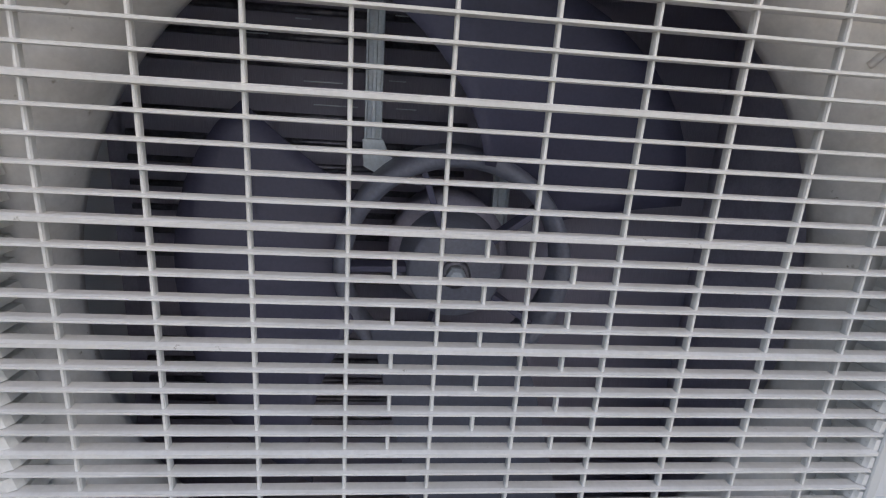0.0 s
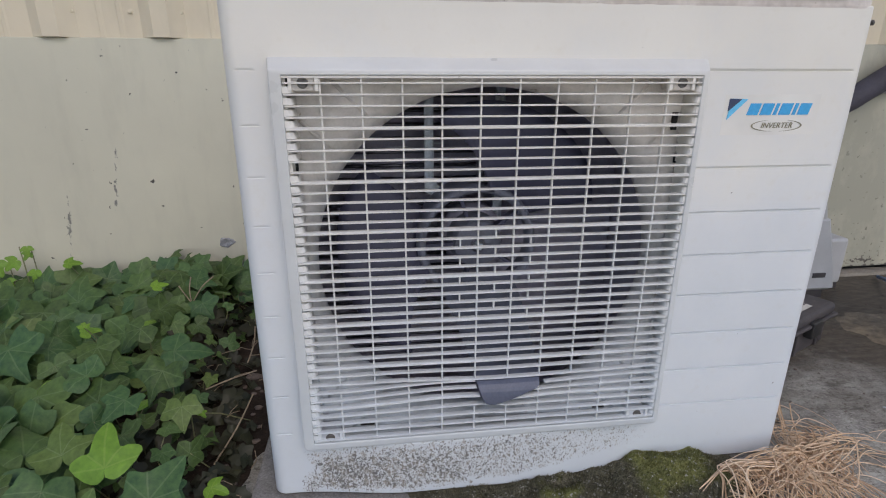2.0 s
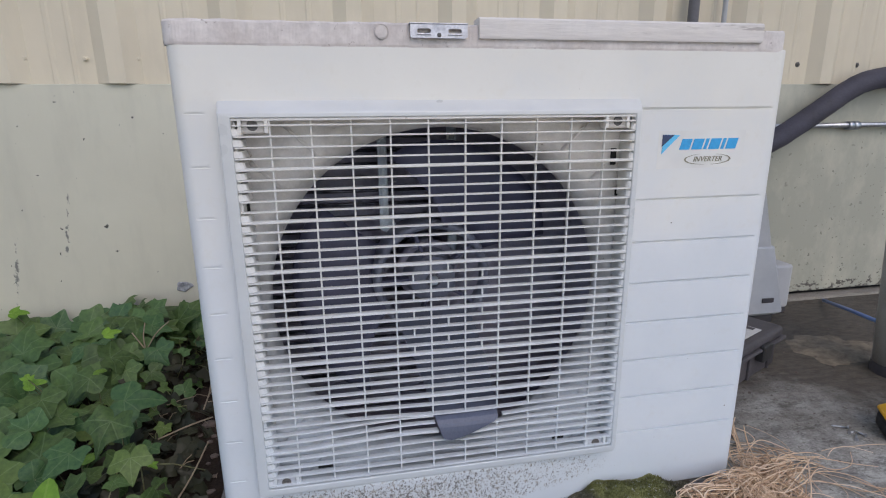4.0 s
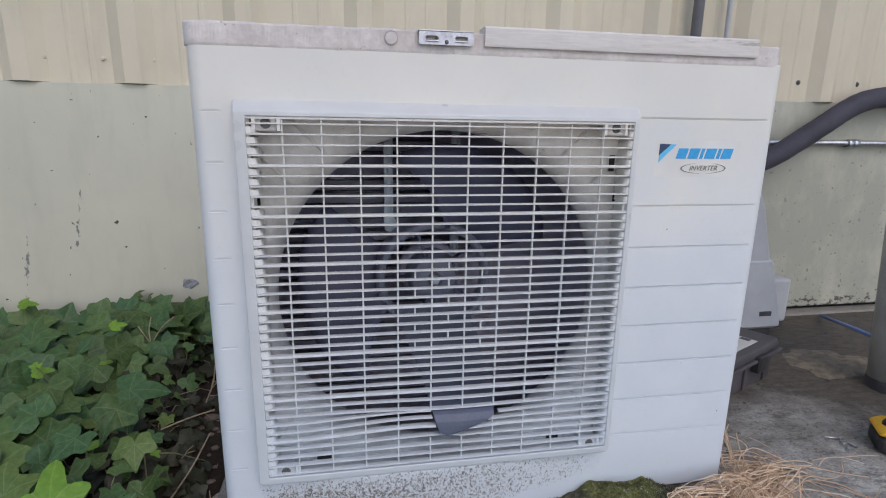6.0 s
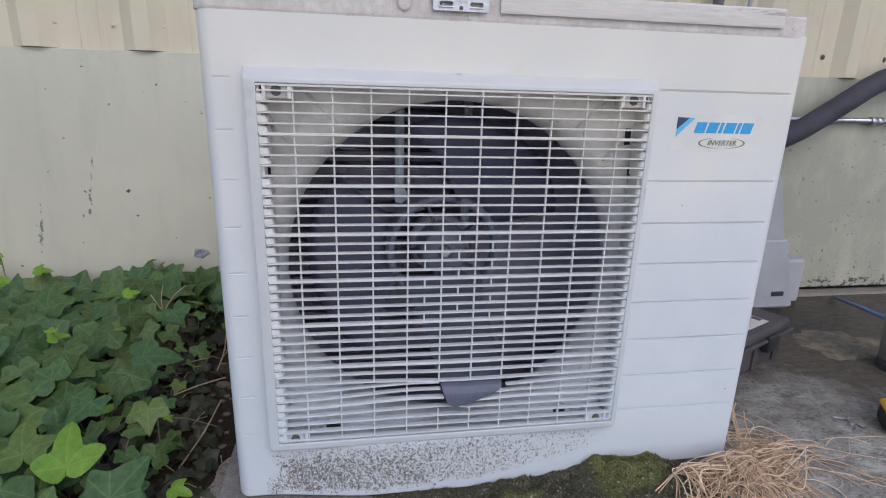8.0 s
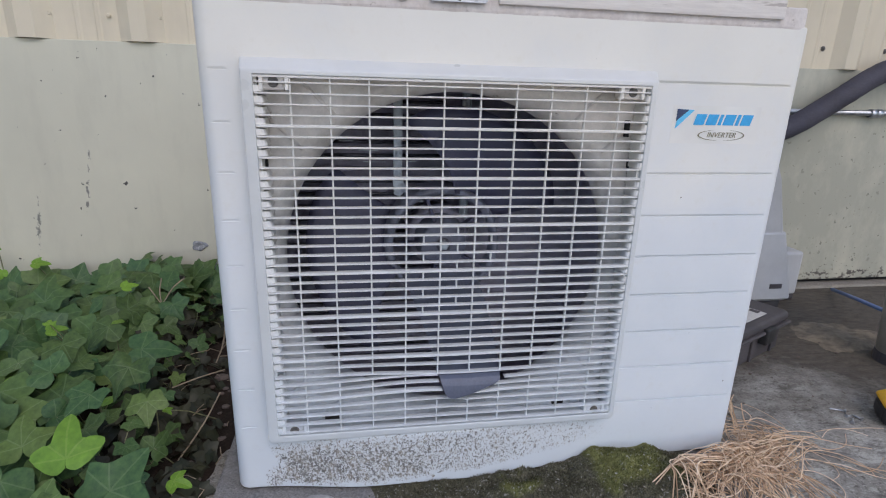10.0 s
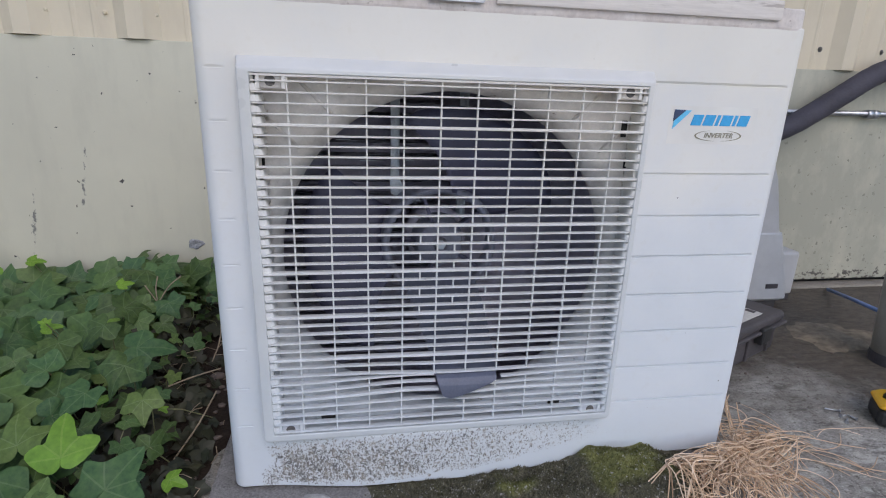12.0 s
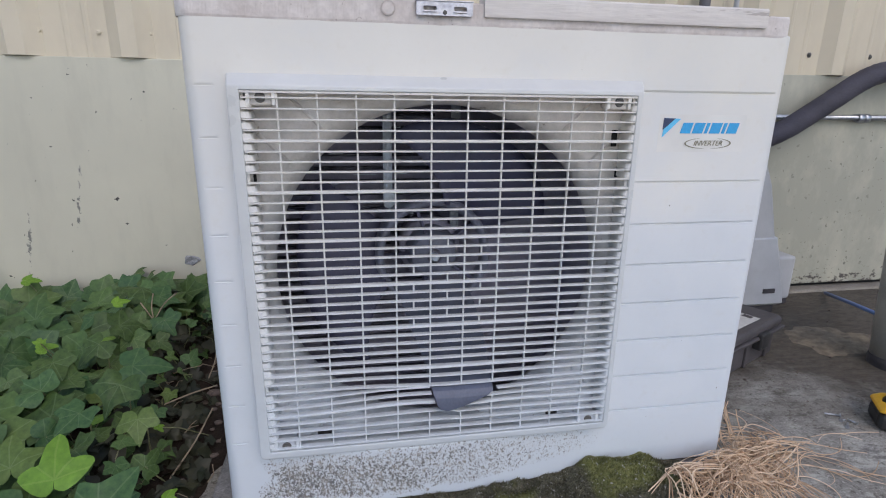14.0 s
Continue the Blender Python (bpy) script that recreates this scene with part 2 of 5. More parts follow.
def leaf_material(name, island, low, high, vein):
    m, nt, b = mat(name, 0.50)
    b.inputs["Specular IOR Level"].default_value = 0.34
    if island:
        rnd = nt.nodes.new("ShaderNodeNewGeometry").outputs["Random Per Island"]
    else:
        rnd = nt.nodes.new("ShaderNodeObjectInfo").outputs["Random"]
    mid_c = tuple((a + c) / 2 for a, c in zip(low, high))
    base = ramp(nt, rnd, [(0.0, low), (0.35, mid_c), (0.6, (low[0] * 1.1, mid_c[1] * 0.92, high[2] * 1.15)), (1.0, high)])
    uv = coords(nt, use="UV")
    mottle = noise_of(nt, uv, 6.0, 5.0)
    base = mix(nt, 0.45, base, ramp(nt, mottle, [(0.3, tuple(v * 0.6 for v in low)), (0.7, tuple(v * 1.25 for v in high))]))
    sep = nt.nodes.new("ShaderNodeSeparateXYZ")
    nt.links.new(uv, sep.inputs[0])
    x, y = sep.outputs[0], sep.outputs[1]
    total = None
    for a in (90, 48, 132, 8, 172):
        ca, sa = math.cos(radians(a)), math.sin(radians(a))
        off = calc(nt, "ABSOLUTE", calc(nt, "SUBTRACT", calc(nt, "MULTIPLY", x, sa), calc(nt, "MULTIPLY", y, ca)))
        along = calc(nt, "ADD", calc(nt, "MULTIPLY", x, ca), calc(nt, "MULTIPLY", y, sa))
        line = calc(nt, "MULTIPLY", calc(nt, "LESS_THAN", off, 0.014), calc(nt, "GREATER_THAN", along, 0.0))
        total = line if total is None else calc(nt, "MAXIMUM", total, line)
    base = mix(nt, calc(nt, "MULTIPLY", total, 0.30), base, vein)
    nt.links.new(base, b.inputs["Base Color"])
    b.inputs["Subsurface Weight"].default_value = 0.0
    bump(nt, b, calc(nt, "ADD", mottle, calc(nt, "MULTIPLY", total, -0.6)), 0.35, 0.003)
    return m


def moss_material():
    """Olive moss cushions that thin out into dark dirt with pale grains."""
    m, nt, b = mat("moss", 0.95)
    vec = coords(nt)
    patch, mid, fine = noise_of(nt, vec, 9.0, 5.0, 0.6), noise_of(nt, vec, 60.0, 5.0, 0.7), noise_of(nt, vec, 420.0, 3.0, 0.7)
    sep = nt.nodes.new("ShaderNodeSeparateXYZ")
    nt.links.new(vec, sep.inputs[0])
    grown = calc(nt, "ADD", calc(nt, "MULTIPLY", calc(nt, "ADD", sep.outputs[2], 0.009), 45.0), calc(nt, "MULTIPLY", calc(nt, "SUBTRACT", patch, 0.5), 3.0))
    green = ramp(nt, mid, [(0.3, (0.12, 0.134, 0.032)), (0.7, (0.30, 0.315, 0.078))])
    dirt = ramp(nt, mid, [(0.35, (0.055, 0.049, 0.039)), (0.65, (0.16, 0.145, 0.115))])
    col = mix(nt, ramp(nt, grown, [(0.25, (0, 0, 0)), (0.75, (1, 1, 1))]), dirt, green)
    col = mix(nt, 0.5, col, ramp(nt, fine, [(0.35, (0.024, 0.024, 0.015)), (0.7, (0.26, 0.25, 0.125))]))
    grain = noise_of(nt, vec, 150.0, 3.0, 0.6)
    col = mix(nt, ramp(nt, grain, [(0.615, (0, 0, 0)), (0.65, (0.9, 0.9, 0.9))]), col, (0.40, 0.39, 0.35))
    nt.links.new(col, b.inputs["Base Color"])
    bump(nt, b, calc(nt, "ADD", mid, fine), 0.9, 0.003)
    return m


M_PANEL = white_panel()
M_GRILLE = light_tinted(surface("grille_plastic", (0.81, 0.80, 0.78), (0.70, 0.69, 0.665), 25, 0.45, relief=0.05, spots=((0.42, 0.40, 0.36), 90, 0.69), grain=0.14), (0.86, 0.93, 1.0), (1.0, 0.972, 0.92))
M_FRAME = light_tinted(surface("frame_plastic", (0.69, 0.69, 0.68), (0.63, 0.63, 0.62), 9, 0.30, relief=0.02, grain=0.02), (0.88, 0.945, 1.0), (0.98, 0.98, 0.96))
# the low tint also darkens the shroud's lower part as painted shade
M_SHROUD = light_tinted(surface("shroud_plastic", (0.80, 0.775, 0.745), (0.50, 0.48, 0.455), 17, 0.55, relief=0.06, spots=((0.30, 0.27, 0.22), 45, 0.66), lo=0.30, hi=0.62, grain=0.10), (0.74, 0.82, 0.93), (1.0, 0.965, 0.92))
M_LID = surface("lid_enamel", (0.74, 0.685, 0.64), (0.55, 0.485, 0.445), 20, 0.55, relief=0.3, spots=((0.36, 0.30, 0.26), 85, 0.635), fine=110.0, grain=0.22)
M_BATTEN = surface("trim_strip", (0.77, 0.725, 0.67), (0.60, 0.545, 0.50), 12, 0.6, relief=0.35, stretch=(0.10, 1, 1), spots=((0.46, 0.41, 0.37), 90, 0.61), grain=0.2)
M_GALV = surface("galvanised_steel", (0.58, 0.60, 0.64), (0.38, 0.40, 0.43), 60, 0.35, 0.9, 0.1)
M_BRACKET = surface("bracket_zinc", (0.62, 0.62, 0.66), (0.36, 0.36, 0.40), 70, 0.38, 0.85, 0.15)
M_RAIL = surface("bracket_steel", (0.60, 0.67, 0.75), (0.46, 0.52, 0.59), 40, 0.42, 0.4, 0.1)
M_SCREW = surface("tarnished_screw", (0.16, 0.15, 0.14), (0.09, 0.085, 0.08), 200, 0.6, 0.3, 0.2)
M_DARK = surface("dark_inside", (0.44, 0.43, 0.54), (0.32, 0.31, 0.40), 20, 0.8)
M_SLOT = surface("slot_shadow", (0.02, 0.02, 0.02), (0.012, 0.012, 0.012), 20, 0.9)
M_FAN = surface("fan_plastic", (0.088, 0.090, 0.150), (0.074, 0.076, 0.126), 12, 0.5, relief=0.1)
M_HUB = surface("hub_plastic", (0.205, 0.220, 0.285), (0.145, 0.155, 0.202), 14, 0.5, relief=0.1)
# lighter copy of the fan plastic, for the stronger light on the torn blade
M_BLADE_OUT = surface("blade_plastic_lit", (0.116, 0.132, 0.188), (0.092, 0.106, 0.150), 18, 0.45, relief=0.1)
M_FIN = surface("coil_fins", (0.40, 0.39, 0.50), (0.27, 0.265, 0.34), 60, 0.6, 0.2, 0.5, stretch=(30, 1, 1))
M_TUBE = surface("coil_tube", (0.22, 0.22, 0.26), (0.06, 0.06, 0.075), 40, 0.35, 0.6, 0.1)
M_BADGE = surface("badge_foil", (0.77, 0.755, 0.71), (0.75, 0.735, 0.69), 6, 0.42, relief=0.0, fine=9.0)
M_BLUE = surface("badge_blue", (0.035, 0.40, 0.76), (0.025, 0.35, 0.70), 60, 0.35, relief=0.02)
M_CYAN = surface("badge_cyan", (0.13, 0.57, 0.86), (0.10, 0.50, 0.80), 60, 0.35, relief=0.02)
M_NAVY = surface("badge_navy", (0.04, 0.06, 0.14), (0.03, 0.05, 0.11), 60, 0.35, relief=0.02)
M_INK = surface("badge_ink", (0.27, 0.25, 0.17), (0.21, 0.195, 0.13), 60, 0.4, relief=0.02)
M_WALL_UP = wall_paint("ribbed_sheet_paint", (0.70, 0.625, 0.475), (0.62, 0.55, 0.415), False)
M_WALL_LOW = wall_paint("flat_panel_paint", (0.635, 0.612, 0.485), (0.560, 0.542, 0.433), True)
M_CONCRETE = concrete("ground_concrete", (0.52, 0.505, 0.465), (0.36, 0.345, 0.31), earth_and_shade=True)
M_PAD = concrete("pad_concrete", (0.33, 0.32, 0.31), (0.22, 0.21, 0.20), 6.0)
M_FOOTING = concrete("footing_concrete", (0.36, 0.33, 0.28), (0.25, 0.225, 0.19), 5.0)
M_MORTAR = surface("set_mortar", (0.50, 0.49, 0.475), (0.34, 0.33, 0.32), 60, 0.9, relief=0.6)
M_PEBBLE = surface("brown_pebble", (0.17, 0.13, 0.11), (0.09, 0.07, 0.06), 90, 0.85, relief=0.4)
M_STONE = surface("pale_grit", (0.42, 0.41, 0.37), (0.16, 0.15, 0.13), 80, 0.9, relief=0.3)
M_SOIL = concrete("soil", (0.054, 0.039, 0.030), (0.023, 0.016, 0.013), 9.0)
M_SOIL.node_tree.nodes["Principled BSDF"].inputs["Specular IOR Level"].default_value = 0.15
M_MOSS = moss_material()
M_STRAW = surface("straw", (0.86, 0.69, 0.52), (0.74, 0.55, 0.38), 9, 0.7, relief=0.2, fine=200)
nt = M_STRAW.node_tree
b = nt.nodes["Principled BSDF"]
tone = ramp(nt, nt.nodes.new("ShaderNodeObjectInfo").outputs["Random"], [(0.0, (0.42, 0.35, 0.29)), (0.30, (0.88, 0.79, 0.70)), (0.7, (1.0, 0.96, 0.92)), (1.0, (1.12, 1.15, 1.17))])
nt.links.new(mix(nt, 1.0, b.inputs["Base Color"].links[0].from_socket, tone, "MULTIPLY"), b.inputs["Base Color"])
M_TWIG = surface("dry_twig", (0.36, 0.29, 0.20), (0.22, 0.16, 0.11), 30, 0.8, relief=0.3)
M_STEM = surface("ivy_stem", (0.24, 0.26, 0.12), (0.14, 0.13, 0.07), 30, 0.6, relief=0.2)
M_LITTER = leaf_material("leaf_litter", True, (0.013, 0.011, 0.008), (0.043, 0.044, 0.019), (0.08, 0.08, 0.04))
M_WALL_SPOT = surface("filler", (0.44, 0.45, 0.46), (0.12, 0.125, 0.14), 90, 0.8, relief=0.6)
M_FOAM = surface("pipe_insulation", (0.072, 0.068, 0.090), (0.032, 0.030, 0.042), 14, 0.7, relief=0.3, stretch=(0.4, 1, 1))
M_PIPE = surface("grey_pipe", (0.20, 0.195, 0.205), (0.13, 0.125, 0.135), 20, 0.55, relief=0.1)
M_CASE = surface("black_case", (0.092, 0.082, 0.086), (0.050, 0.046, 0.050), 14, 0.6, relief=0.2, spots=((0.16, 0.14, 0.12), 30, 0.66))
M_WHITE = surface("white_plastic", (0.53, 0.535, 0.54), (0.45, 0.455, 0.46), 9, 0.5, relief=0.03, spots=((0.35, 0.33, 0.30), 40, 0.70), grain=0.05)
M_GREYBOX = surface("grey_plastic", (0.50, 0.50, 0.50), (0.42, 0.42, 0.42), 9, 0.55, relief=0.03, grain=0.05)
M_LABEL = surface("paper_label", (0.60, 0.59, 0.57), (0.50, 0.49, 0.47), 30, 0.6, relief=0.05)
M_POST = surface("grey_post", (0.52, 0.51, 0.475), (0.38, 0.37, 0.34), 12, 0.7, relief=0.3)
M_ROD = surface("blue_rod", (0.17, 0.27, 0.52), (0.12, 0.20, 0.42), 20, 0.5, relief=0.1)
M_YELLOW = surface("yellow_plastic", (0.80, 0.44, 0.015), (0.66, 0.35, 0.012), 20, 0.4, relief=0.05)
M_BLACK = surface("black_plastic", (0.035, 0.035, 0.036), (0.02, 0.02, 0.02), 20, 0.5, relief=0.1)
M_SAND = surface("dry_mortar", (0.27, 0.225, 0.16), (0.11, 0.09, 0.07), 40, 0.95, relief=0.7)
M_LEAF = leaf_material("ivy_leaf", False, (0.024, 0.055, 0.014), (0.098, 0.162, 0.040), (0.17, 0.245, 0.11))
M_LEAF_FAR = leaf_material("ivy_leaf_far", True, (0.024, 0.055, 0.014), (0.098, 0.162, 0.040), (0.17, 0.245, 0.11))
M_LEAF_OLIVE = leaf_material("ivy_leaf_olive", False, (0.070, 0.115, 0.026), (0.135, 0.205, 0.048), (0.21, 0.28, 0.12))
M_LEAF_NEW = leaf_material("ivy_leaf_young", False, (0.105, 0.215, 0.018), (0.165, 0.310, 0.030), (0.24, 0.36, 0.08))


# ---- mesh helpers ----
def part(name, bm, material, parent=None, label="", smooth=False):
    me = bpy.data.meshes.new(name)
    bmesh.ops.recalc_face_normals(bm, faces=bm.faces[:])
    bm.to_mesh(me)
    bm.free()
    return part_of(name, me, material, parent, label, smooth)


def part_of(name, me, material, parent=None, label="", smooth=False):
    if material and not me.materials:
        me.materials.append(material)
    if smooth:
        me.polygons.foreach_set("use_smooth", [True] * len(me.polygons))
    ob = new(name, me)
    if parent:
        ob.parent = parent
    if label:
        ob["label"] = label
    return ob


def thing(name, at, label, category, group="", kind=""):
    ob = new(name)
    ob.location = at
    ob.empty_display_size = 0.05
    return tagged(ob, label, category, group, kind)


def box(x0, x1, y0, y1, z0, z1, bevel=0.0, segments=2, bm=None):
    made = bmesh.new()
    r = bmesh.ops.create_cube(made, size=1)
    bmesh.ops.scale(made, vec=(x1 - x0, y1 - y0, z1 - z0), verts=r["verts"])
    bmesh.ops.translate(made, vec=((x0 + x1) / 2, (y0 + y1) / 2, (z0 + z1) / 2), verts=r["verts"])
    if bevel:
        bmesh.ops.bevel(made, geom=made.edges[:], offset=bevel, segments=segments, affect="EDGES", profile=0.5)
    return joined(bm, made)


def joined(bm, made):
    if bm is None:
        return made
    me = bpy.data.meshes.new("scratch")
    made.to_mesh(me)
    made.free()
    bm.from_mesh(me)
    bpy.data.meshes.remove(me)
    return bm


def tube(points, radius, sides=8, bm=None, radii=None, cap=True):
    """A tube along a line of points."""
    bm = bm or bmesh.new()
    pts = [Vector(p) for p in points]
    side = None
    rings = []
    for i, p in enumerate(pts):
        d = (pts[min(i + 1, len(pts) - 1)] - pts[max(i - 1, 0)]).normalized()
        if side is None:
            side = d.orthogonal().normalized()
        side = (side - d * side.dot(d)).normalized()
        up = d.cross(side)
        r = radii[i] if radii else radius
        rings.append([bm.verts.new(p + side * (r * math.cos(2 * math.pi * k / sides)) + up * (r * math.sin(2 * math.pi * k / sides))) for k in range(sides)])
    for a, b in zip(rings, rings[1:]):
        for k in range(sides):
            bm.faces.new((a[k], a[(k + 1) % sides], b[(k + 1) % sides], b[k]))
    if cap:
        bm.faces.new(rings[0][::-1])
        bm.faces.new(rings[-1])
    return bm


def lathe(profile, centre, sides=48, bm=None):
    """Turns (radius, y) points about an axis along y through centre (x, z)."""
    bm = bm or bmesh.new()
    rings = []
    for r, y in profile:
        if r < 1e-6:
            rings.append([bm.verts.new((centre[0], y, centre[1]))])
        else:
            rings.append([bm.verts.new((centre[0] + r * math.cos(2 * math.pi * k / sides), y, centre[1] + r * math.sin(2 * math.pi * k / sides))) for k in range(sides)])
    for a, b in zip(rings, rings[1:]):
        for k in range(sides):
            j = (k + 1) % sides
            if len(a) == 1:
                bm.faces.new((a[0], b[j], b[k]))
            elif len(b) == 1:
                bm.faces.new((a[k], a[j], b[0]))
            else:
                bm.faces.new((a[k], a[j], b[j], b[k]))
    return bm


def smooth_curve(points, steps=6):
    """Catmull-Rom through the points."""
    p = [Vector(q) for q in points]
    p = [2 * p[0] - p[1]] + p + [2 * p[-1] - p[-2]]
    out = []
    for i in range(1, len(p) - 2):
        for s in range(steps):
            t = s / steps
            out.append(0.5 * ((2 * p[i]) + (p[i + 1] - p[i - 1]) * t + (2 * p[i - 1] - 5 * p[i] + 4 * p[i + 1] - p[i + 2]) * t * t + (3 * p[i] - p[i - 1] - 3 * p[i + 1] + p[i + 2]) * t ** 3))
    out.append(p[-2])
    return out


def sheet(xs, ys, height, bm=None):
    """A ground-like grid; height(x, y) gives z."""
    bm = bm or bmesh.new()
    v = [[bm.verts.new((x, y, height(x, y))) for x in xs] for y in ys]
    for j in range(len(ys) - 1):
        for i in range(len(xs) - 1):
            bm.faces.new((v[j][i], v[j][i + 1], v[j + 1][i + 1], v[j + 1][i]))
    return bm


def steps(a, b, n):
    return [a + (b - a) * i / n for i in range(n + 1)]


def clamp(v, a=0.0, b=1.0):
    return max(a, min(b, v))


def ease(a, b, v):
    t = clamp((v - a) / (b - a))
    return t * t * (3 - 2 * t)


def nz(x, y, z=0.0, f=1.0):
    return noise.noise(Vector((x * f, y * f, z * f)))


# ---- the ground ----
GROUND = -0.042
PAD_TOP = -0.024
YWALL = 0.95


def ground_height(x, y):
    return GROUND + 0.003 * nz(x, y, 0, 2.5) + 0.0012 * nz(x, y, 3, 22)


bm = bmesh.new()
inner_x, inner_y = steps(-2.5, 3.0, 120), steps(-2.0, 1.2, 80)
sheet([-300, -60, -12] + inner_x + [12, 60, 300], [-300, -60, -12] + inner_y + [12, 60, 300],
      lambda x, y: ground_height(x, y) if abs(x) < 4 and abs(y) < 4 else GROUND, bm)
tagged(part("ground", bm, M_CONCRETE, smooth=True), "grey worn concrete yard with dark stains and painted shade along the wall", "ground", kind="structure")

def soil_height(x, y):
    z = GROUND + 0.012 + 0.012 * nz(x, y, 1, 9) + 0.008 * nz(x, y, 5, 32)
    over = ease(-0.42, -0.392, x)
    return z * (1 - over) + over * (PAD_TOP + 0.005 + 0.004 * nz(x, y, 5, 40) - 0.03 * (1 - ease(0.15, 0.27, y + 0.05 * nz(x, y, 2, 12) - 1.2 * (x + 0.38))))


bm = sheet(steps(-2.6, -0.46, 80) + steps(-0.455, -0.348, 22), steps(-1.6, -0.2, 30) + steps(-0.19, 0.90, 110), soil_height)
tagged(part("soil", bm, M_SOIL, smooth=True), "dark brown bare soil beside the concrete pad", "soil", kind="structure")

bm = bmesh.new()
pad_plan = [(-0.386, -0.30), (0.36, -0.30), (0.37, -0.125), (0.60, -0.115), (0.60, 0.42), (-0.386, 0.42)]
under, upper = ([bm.verts.new((x, y, z)) for x, y in pad_plan] for z in (GROUND - 0.03, PAD_TOP))
bm.faces.new(under[::-1])
bm.faces.new(upper)
for q in range(6):
    bm.faces.new((under[q], under[(q + 1) % 6], upper[(q + 1) % 6], upper[q]))
bmesh.ops.bevel(bm, geom=bm.edges[:], offset=0.006, segments=2, affect="EDGES", profile=0.5)
tagged(part("concrete_pad", bm, M_PAD), "grey concrete pad under the outdoor unit", "pad", kind="structure")

# ---- the wall behind ----
SEAM = 0.769
RIBS = [-2.30, -1.97, -1.65, -1.327, -1.003, -0.718, -0.408, -0.062, 0.252, 0.575, 0.915, 1.255, 1.582, 1.918, 2.25, 2.58, 2.92, 3.25, 3.58, 3.92, 4.25]
outline = []
for c, after in zip(RIBS, RIBS[1:]):
    outline += [(c - 0.064, 0.0), (c - 0.026, -0.027), (c + 0.018, -0.027), (c + 0.056, 0.0)]
    for part_way in (0.36, 0.70):
        m = c + 0.062 + (after - c - 0.132) * part_way
        outline += [(m - 0.009, 0.0), (m - 0.004, -0.002), (m + 0.004, -0.002), (m + 0.009, 0.0)]
bm = bmesh.new()
levels = [SEAM, SEAM + 0.004, 1.6, 2.6]
rows_v = [[bm.verts.new((x, YWALL - 0.006 + y, z)) for x, y in outline] for z in levels]
for a, b in zip(rows_v, rows_v[1:]):
    for i in range(len(outline) - 1):
        bm.faces.new((a[i], a[i + 1], b[i + 1], b[i]))
back = [[bm.verts.new((x, YWALL + 0.05, z)) for x in (outline[0][0], outline[-1][0])] for z in (SEAM, 2.6)]
bm.faces.new((back[0][0], back[0][1], back[1][1], back[1][0]))
bm.faces.new(rows_v[0] + [back[0][1], back[0][0]])
bm.faces.new(rows_v[-1][::-1] + [back[1][0], back[1][1]])
wall_up = tagged(part("wall_north", bm, M_WALL_UP), "cream ribbed sheet metal cladding above a flat panel", "wall", kind="structure")
bm = box(-2.55, 4.4, YWALL - 0.020, YWALL + 0.05, -0.016, SEAM - 0.001, 0.002)
wall_low = tagged(part("wall_north_base", bm, M_WALL_LOW), "pale cream flat wall panel with dark specks of dirt", "wall", kind="structure")
# a near-black box paints the shade in the gap below the panel
bm = box(-2.55, 4.4, YWALL + 0.010, YWALL + 0.20, -0.08, -0.0145)
tagged(part("trim", bm, M_SLOT), "near-black strip standing for the shade in the gap under the wall panel", "trim", kind="structure")
bm = box(-2.55, 4.4, YWALL - 0.055, YWALL + 0.009, -0.10, -0.033, 0.006)
tagged(part("trim", bm, M_FOOTING), "low concrete footing along the wall", "trim", kind="structure")

screw_mesh = bpy.data.meshes.new("screw")
bm = lathe([(0.0, -0.005), (0.004, -0.005), (0.0055, -0.003), (0.0055, 0.0), (0.009, 0.0005), (0.009, 0.002)], (0, 0), 10)
bmesh.ops.recalc_face_normals(bm, faces=bm.faces[:])
bm.to_mesh(screw_mesh)
bm.free()
screw_mesh.materials.append(M_SCREW)
painted = screw_mesh.copy()
painted.materials.clear()
painted.materials.append(M_WALL_UP)
for sx in (-1.33, -1.14, -0.954, -0.804, -0.670, -0.52, 1.478, 1.727, 1.95):
    s = part_of("screw", painted if sx < 0 else screw_mesh, None, wall_up)
    s.location = (sx, YWALL - 0.008, 0.835)

bm = bmesh.new()
ring_in, ring_out, ring_rim = [], [], []
for q in range(28):
    a = 2 * math.pi * q / 28
    r = 0.017 * (1 + 0.55 * nz(math.cos(a), math.sin(a), 3, 1.7))
    ring_in.append(bm.verts.new((0.4 * r * math.cos(a) - 0.004, -0.0016 + 0.0016 * nz(q * 1.7, 3), 0.3 * r * math.sin(a))))
    ring_out.append(bm.verts.new((1.4 * r * math.cos(a), -0.0042 + 0.0028 * nz(q * 1.3, 5), 0.85 * r * math.sin(a))))
    ring_rim.append(bm.verts.new((1.75 * r * math.cos(a), 0.001, 1.05 * r * math.sin(a))))
bm.faces.new(ring_in)
for q in range(28):
    j = (q + 1) % 28
    bm.faces.new((ring_in[q], ring_in[j], ring_out[j], ring_out[q]))
    bm.faces.new((ring_out[q], ring_out[j], ring_rim[j], ring_rim[q]))
hole = part("patch", bm, M_WALL_SPOT, wall_low, "ragged blue-grey filled hole in the wall panel")
hole.location = (-0.628, YWALL - 0.021, 0.165)
hole.scale = (0.85, 1, 0.85)

